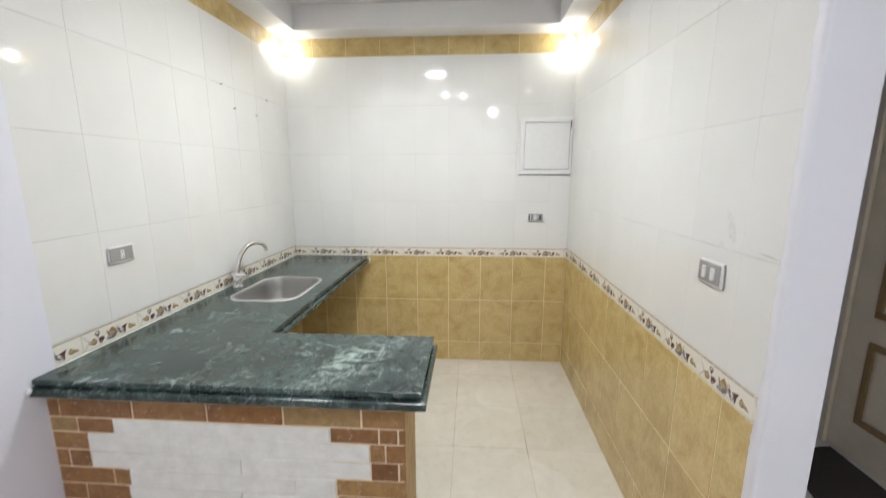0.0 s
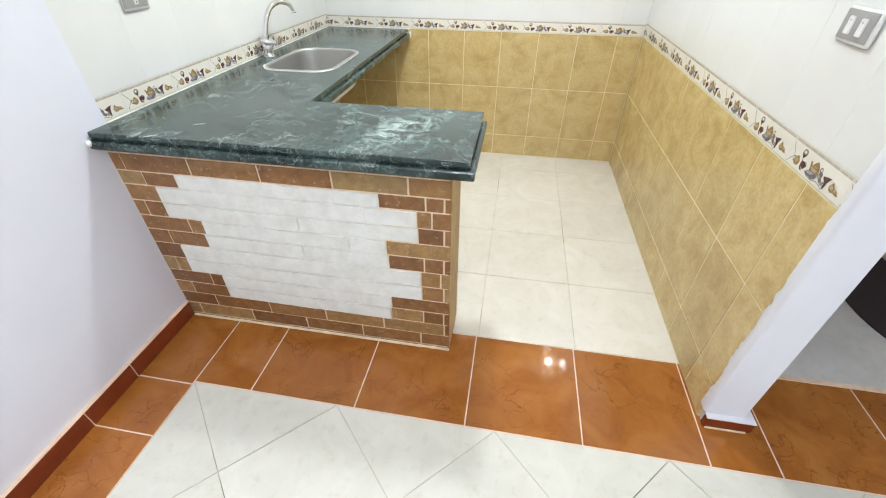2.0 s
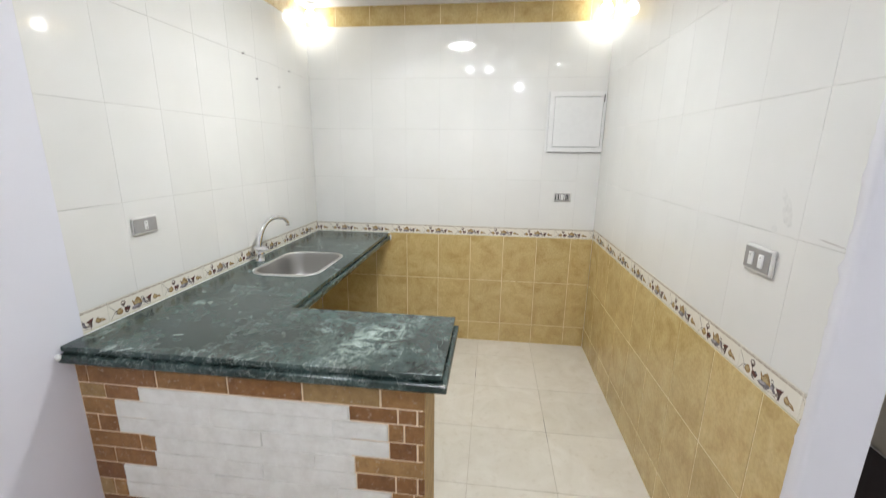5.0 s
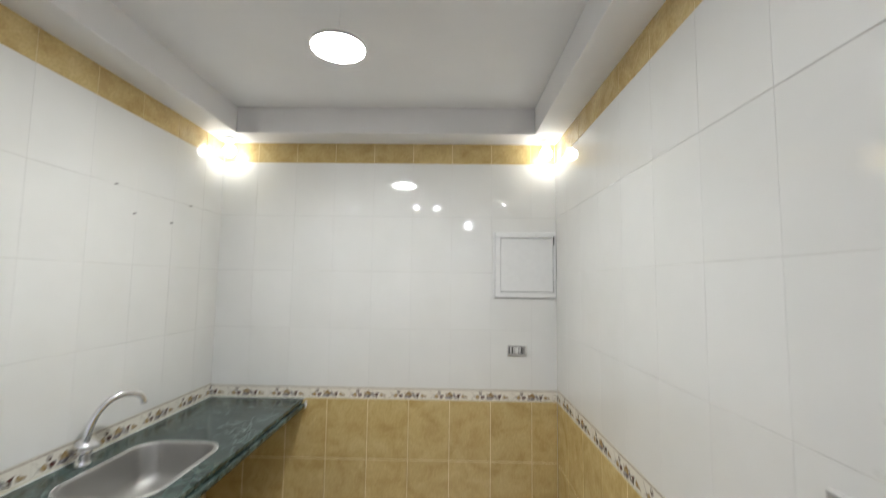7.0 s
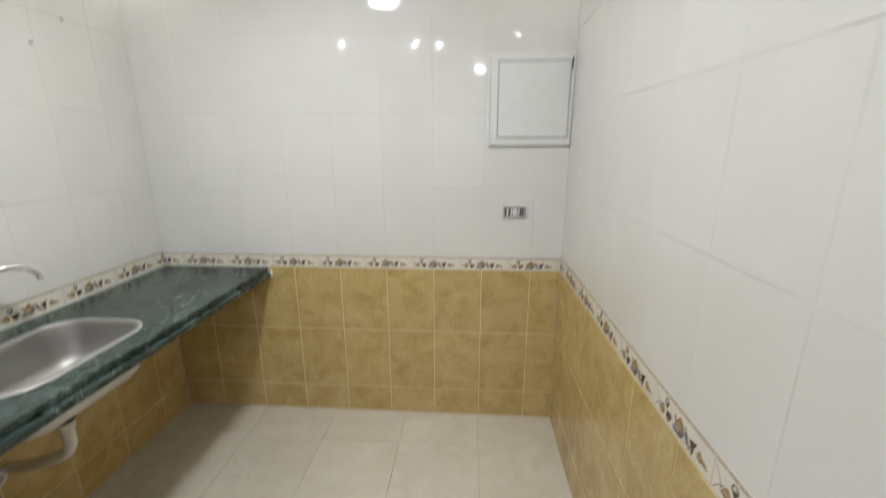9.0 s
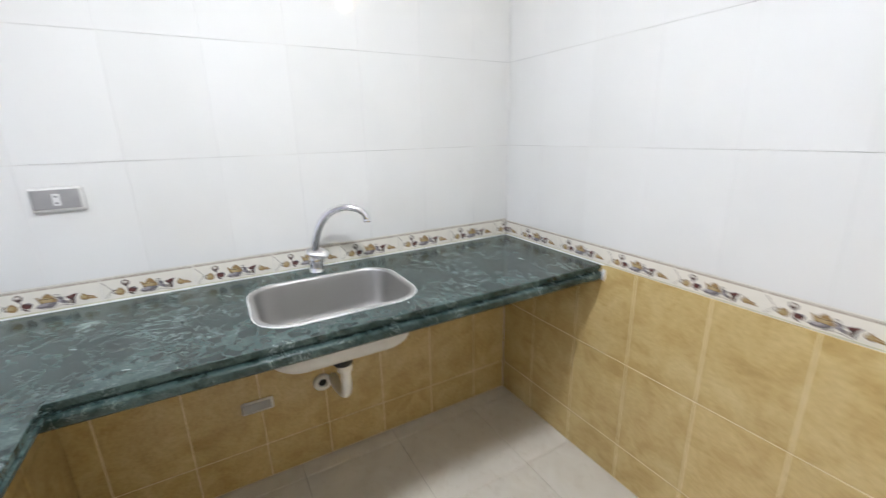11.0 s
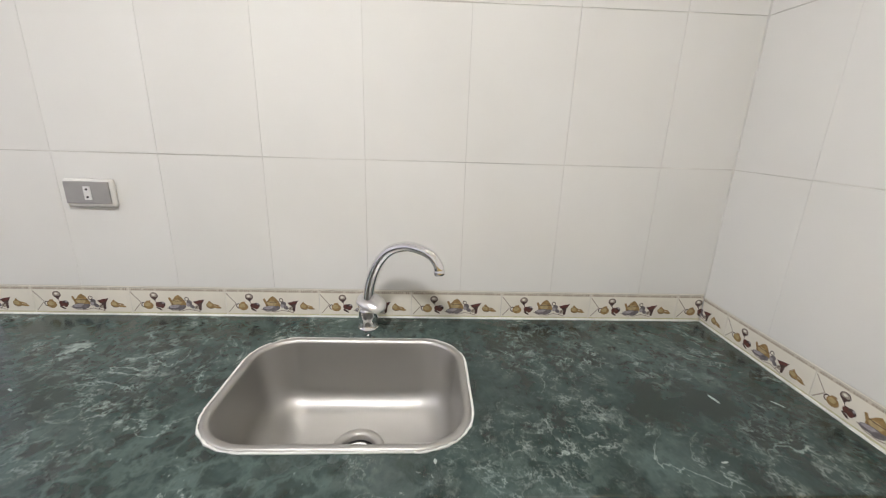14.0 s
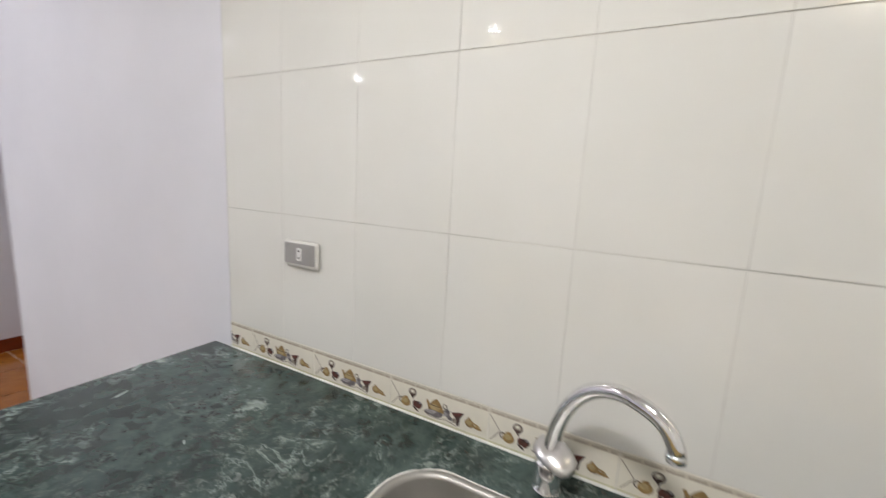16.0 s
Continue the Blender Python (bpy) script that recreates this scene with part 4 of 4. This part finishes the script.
def door():
    t = tagged(empty("door_1", (3.48, -1.38, 0)), "closed cream panelled door with tan mouldings", "door", kind=S)
    y0, y1 = -0.88 + 1.38, -1.91 + 1.38
    b = bmesh.new()
    box(b, -0.02, y1 + 0.03, 0.008, 0.02, y0 - 0.03, 2.09, 0.002)
    leaf = part("leaf", b, M_DOOR, t)
    for pz0, pz1 in ((0.215, 0.67), (0.80, 1.92)):
        for py0, py1 in ((-1.045 + 1.38, -1.36 + 1.38), (-1.43 + 1.38, -1.745 + 1.38)):
            for d in ((py1, pz0, py0, pz0 + 0.035), (py1, pz1 - 0.035, py0, pz1), (py1, pz0 + 0.035, py1 + 0.035, pz1 - 0.035), (py0 - 0.035, pz0 + 0.035, py0, pz1 - 0.035)):
                b = bmesh.new()
                box(b, -0.030, d[0], d[1], -0.0195, d[2], d[3], 0.004)
                part("moulding", b, M_MOULD, t)
            b = bmesh.new()
            box(b, -0.0265, py1 + 0.05, pz0 + 0.05, -0.0195, py0 - 0.05, pz1 - 0.05, 0.003)
            part("panel", b, M_DOOR, t)
    for d in ((-0.04, y0 - 0.028, 0.0, 0.02, y0, 2.12), (-0.04, y1, 0.0, 0.02, y1 + 0.028, 2.12), (-0.04, y1 + 0.028, 2.092, 0.02, y0 - 0.028, 2.12)):
        boxed("jamb", d, M_DOOR, t, bevel=0.003)
    return t


door()
bm = bmesh.new()
pts = [(3.435 + 0.39 * math.cos(radians(a)), -1.43 + 0.46 * math.sin(radians(a))) for a in range(90, 271, 8)]
f = bm.faces.new([bm.verts.new((x, y, 0.0015)) for x, y in pts])
g = bmesh.ops.extrude_face_region(bm, geom=[f])
for v in g["geom"]:
    if isinstance(v, bmesh.types.BMVert):
        v.co.z = 0.013
mat_ob = part("doormat", bm, M_MAT, None)
tagged(mat_ob, "dark brown half-round doormat before the door", "doormat")

# ---- white sealant in the corners of the tiling ----
for x in (0.0, W):
    tagged(boxed("corner_bead", (x - 0.0026, -0.0026, B1["back"], x + 0.0026, 0.0026, SOFFIT), M_BEAD, bevel=0.0008), "thin white sealant line in the tiled corner", "trim", kind=S)


# ---- marks on the partition's tiles ----
def wall_mark(name, y, z, w, h, tilt, mat, label):
    b = bmesh.new()
    n = 22
    ring = []
    for i in range(n):
        a = 2 * math.pi * i / n
        r = 1 + 0.35 * noise.noise((math.cos(a) * 2 + y, math.sin(a) * 2, z))
        p = Matrix.Rotation(radians(tilt), 3, "X") @ Vector((0, w / 2 * r * math.cos(a), h / 2 * r * math.sin(a)))
        ring.append(b.verts.new(p + Vector((W - 0.0012, y, z))))
    b.faces.new(ring)
    return part(name, b, mat, wall_right, label)


wall_mark("smudge", -1.938, 1.372, 0.035, 0.10, -24, M_SMEAR, "faint grey smudge")
wall_mark("smudge", -1.905, 1.318, 0.026, 0.018, 10, M_SMEAR, "faint grey smudge")
wall_mark("crack", -2.10, 1.318, 0.075, 0.0026, 4, M_SMUDGE, "short dark crack along a joint")

# ---- pieces of the walls ----
for wall, side, lo, hi, anchor in ((wall_left, "left", TILE_END, 0.0, -0.195), (wall_back, "back", 0.0, W, 0.984), (wall_right, "right", JAMB + 0.018, 0.0, -1.742)):
    js = cuts(lo, hi, anchor, COL)
    zr = [B1[side], 1.306, 1.664, 2.016, BAND0]
    for a, b in zip(js, js[1:]):
        for z0, z1 in zip(zr, zr[1:]):
            lay("wall_tile", tile_mesh(b - a - 0.0006, z1 - z0 - 0.0021, 0.008, 0.0006, M_WHITE), side, on_wall(side, (a + b) / 2, (z0 + z1) / 2), wall, 0.04)
        lay("band_tile", tile_mesh(b - a - 0.0034, SOFFIT - BAND0 - 0.003, 0.008, 0.0012, M_MUST), side, on_wall(side, (a + b) / 2, (SOFFIT + BAND0) / 2), wall, 0.14)
    dj = [j for j in js if not (side == "left" and j < -1.80)]
    if side == "left":
        dj = [-1.80] + dj
    for a, b in zip(dj, dj[1:]):
        if b - a < 0.012:
            continue
        for z0, z1 in ((0.0, 0.158), (0.158, 0.516), (0.516, B0 - 0.0005)):
            lay("dado_tile", tile_mesh(b - a - 0.0046, z1 - z0 - 0.0046, 0.008, 0.0014, M_MUST), side, on_wall(side, (a + b) / 2, (z0 + z1) / 2), wall, 0.14)
border("left", wall_left, TILE_END, -0.0005, -0.077)
border("back", wall_back, 0.0005, W - 0.0005, 0.984 + COL / 2)
border("right", wall_right, JAMB + 0.018, -0.0005, -1.742 + COL / 2)

# mustard tiles on the kitchen side of the low wall
for i in range(5):
    x0, x1 = i * COL + 0.002, min((i + 1) * COL, 1.206)
    if x1 - x0 > 0.03:
        for z0, z1 in ((0.002, 0.158), (0.158, 0.516), (0.516, TOP - 0.058)):
            ob = new("dado_tile", tile_mesh(x1 - x0 - 0.004, z1 - z0 - 0.004, 0.008, 0.0014, M_MUST))
            ob.parent = knee
            ob.matrix_local = Matrix.Translation(((x0 + x1) / 2, -1.792, (z0 + z1) / 2)) @ Matrix(((-1, 0, 0), (0, 0, 1), (0, 1, 0))).to_4x4()

# ---- brick slips ----
LEVELS = [0.006, 0.072, 0.138, 0.202, 0.266, 0.337, 0.409, 0.474, 0.538, 0.604, 0.671, 0.726, 0.793, TOP - 0.058]
WHITE = {2: (0.247, 0.968), 3: (0.25, 0.973), 4: (0.115, 1.098), 5: (0.12, 1.097), 6: (0.25, 0.978), 7: (0.262, 0.974), 8: (0.128, 1.092), 9: (0.133, 1.09), 10: (0.228, 0.962)}
START = [0.066, 0.165, 0.08, 0.19, 0.06, 0.15, 0.09, 0.20, 0.05, 0.12, 0.10, 0.045, 0.17]
for r in range(13):
    z0, z1 = LEVELS[r], LEVELS[r + 1]
    js = {0.002, 1.2105}
    x = START[r]
    while x < 1.19:
        js.add(round(x, 4))
        x += 0.2555
    if r % 2 == 0 and r not in (0, 12):
        js.add(1.184)
    wz = WHITE.get(r)
    if wz:
        js = {j for j in js if all(abs(j - w) > 0.03 for w in wz)} | set(wz)
        js = {j for j in js if not wz[0] + 0.02 < j < wz[1] - 0.02} | {wz[0] + (wz[1] - wz[0]) * u for u in ((0.36, 0.81) if r % 2 else (0.55,))}
    js = sorted(js)
    for a, b in zip(js, js[1:]):
        if b - a < 0.008:
            continue
        white = bool(wz and a >= wz[0] - 0.001 and b <= wz[1] + 0.001)
        g = RNG.uniform(0.004, 0.009) if white else 0.0062
        y = -2.001 + (RNG.uniform(-0.0048, -0.0014) if white else RNG.uniform(-0.001, 0.0008))
        ob = lay("brick", tile_mesh(round(b - a - (0.0016 if white else g), 3), round(z1 - z0 - g, 3), 0.011, 0.0016 if white else 0.0022, M_PBRICK if white else M_BRICK), "front", ((a + b) / 2, y, (z0 + z1) / 2), knee, 1.0 if white else 0.4)
# whitewash carried over the joints
boxed("whitewash", (0.235, -1.9987, 0.142, 0.965, -1.9975, 0.722), M_PBRICK, knee, "whitewashed joints")
boxed("whitewash", (0.122, -1.9987, 0.27, 0.235, -1.9975, 0.406), M_PBRICK, knee, "whitewashed joints")

# thin mortar fillet along the foot of the low wall
bm = bmesh.new()
n = 70
pts = [(0.022 + (1.2105 - 0.022) * i / n, -2.009, 0.0005) for i in range(n + 1)]
tube(bm, pts, [0.006 + 0.0025 * noise.noise((i * 0.6, 3, 0)) for i in range(n + 1)], 8)
part("mortar_fillet", bm, M_MORTAR, knee, "uneven mortar along the foot", True)

# ---- pieces of the floor ----
def floor_piece(name, poly, material, gap, edge=0.0010, z=0.0):
    """One floor tile cut to a polygon."""
    n = len(poly)
    cx, cy = sum(p[0] for p in poly) / n, sum(p[1] for p in poly) / n

    def shrink(d):
        out = []
        for i in range(n):
            p0, p1, p2 = (Vector(poly[j % n]) for j in (i - 1, i, i + 1))
            e1, e2 = (p1 - p0).normalized(), (p2 - p1).normalized()
            n1, n2 = Vector((-e1.y, e1.x)), Vector((-e2.y, e2.x))
            k = (n1 + n2) / max(0.3, 1 + n1.dot(n2))
            out.append(p1 + k * d)
        return out

    bm = bmesh.new()
    rings = [[bm.verts.new((p.x - cx, p.y - cy, zz)) for p in shrink(d)] for d, zz in ((gap + edge, 0.0), (gap, -edge), (gap, -0.008))]
    bm.faces.new(rings[0])
    for a, b in zip(rings, rings[1:]):
        for i in range(n):
            bm.faces.new((a[i], b[i], b[(i + 1) % n], a[(i + 1) % n]))
    ob = part(name, bm, material, floor)
    ob.location = (cx, cy, z)
    return ob


def rect(x0, x1, y0, y1):
    return [(x0, y0), (x1, y0), (x1, y1), (x0, y1)]


xs = [0.0, 0.083, 0.497, 0.911, 1.324, 1.737, W]
ys = [-1.913, -1.500, -1.087, -0.670, -0.252, 0.0]
for x0, x1 in zip(xs, xs[1:]):
    for y0, y1 in zip(ys, ys[1:]):
        floor_piece("floor_tile", rect(x0, x1, y0, y1), M_KFLOOR, 0.0011)
boxed("orange_grout", (0.0, -2.334, -0.004, 4.2, -1.914, -0.0012), M_GROUT_O, floor, "pale grout of the orange tiles")
boxed("orange_grout", (0.0, -3.76, -0.004, 0.252, -2.334, -0.0012), M_GROUT_O, floor, "pale grout of the orange tiles")
xs = [0.0, 0.25, 0.489, 0.904, 1.317, 1.728, 2.141, 2.362, 2.776, 3.19, 3.604, 4.018, 4.2]
for x0, x1 in zip(xs, xs[1:]):
    floor_piece("border_floor_tile", rect(x0, x1, -2.332 - 0.012 * (x0 < 0.2), -1.914), M_ORANGE, 0.0026)
js = [-3.76, -3.375, -2.965, -2.555, -2.345]
for y0, y1 in zip(js, js[1:]):
    floor_piece("border_floor_tile", rect(0.0, 0.251, y0, y1), M_ORANGE, 0.0026)
for i in range(4):
    for y0, y1 in ((-4.17, -3.762), (-4.57, -4.17), (-4.968, -4.57)):
        floor_piece("border_floor_tile", rect(-1.6 + i * 0.463, -1.6 + (i + 1) * 0.463, y0, y1), M_ORANGE, 0.0026)
for i in range(14):
    floor_piece("border_floor_tile", rect(-1.6 + i * FT, min(-1.6 + (i + 1) * FT, 4.2), -5.6, -5.19), M_ORANGE, 0.0026)


def clip(poly, axis, limit, keep_less):
    out = []
    for i in range(len(poly)):
        a, b = poly[i - 1], poly[i]
        ina, inb = ((p[axis] < limit) == keep_less for p in (a, b))
        if ina != inb:
            u = (limit - a[axis]) / (b[axis] - a[axis])
            out.append(tuple(a[j] + u * (b[j] - a[j]) for j in (0, 1)))
        if inb:
            out.append(b)
    return out


H = FT / math.sqrt(2)
for i in range(-8, 22):
    for j in range(0, 24):
        cx, cy = 0.838 + i * H, -2.333 - j * H
        if (i + j) % 2 == 0:
            continue
        poly = [(cx, cy - H), (cx + H, cy), (cx, cy + H), (cx - H, cy)]
        left = 0.252
        for axis, lim, less in ((1, -2.334, True), (1, -5.19, False), (0, left, False), (0, 4.2, True)):
            poly = clip(poly, axis, lim, less) if poly else poly
        clean = []
        for p in poly:
            if not clean or math.dist(p, clean[-1]) > 0.004:
                clean.append(p)
        if len(clean) > 2 and math.dist(clean[0], clean[-1]) < 0.004:
            clean.pop()
        if len(clean) < 3:
            continue
        area = abs(sum(clean[k - 1][0] * clean[k][1] - clean[k][0] * clean[k - 1][1] for k in range(len(clean)))) / 2
        if area > 0.002:
            floor_piece("floor_tile", clean, M_RFLOOR, 0.0010)
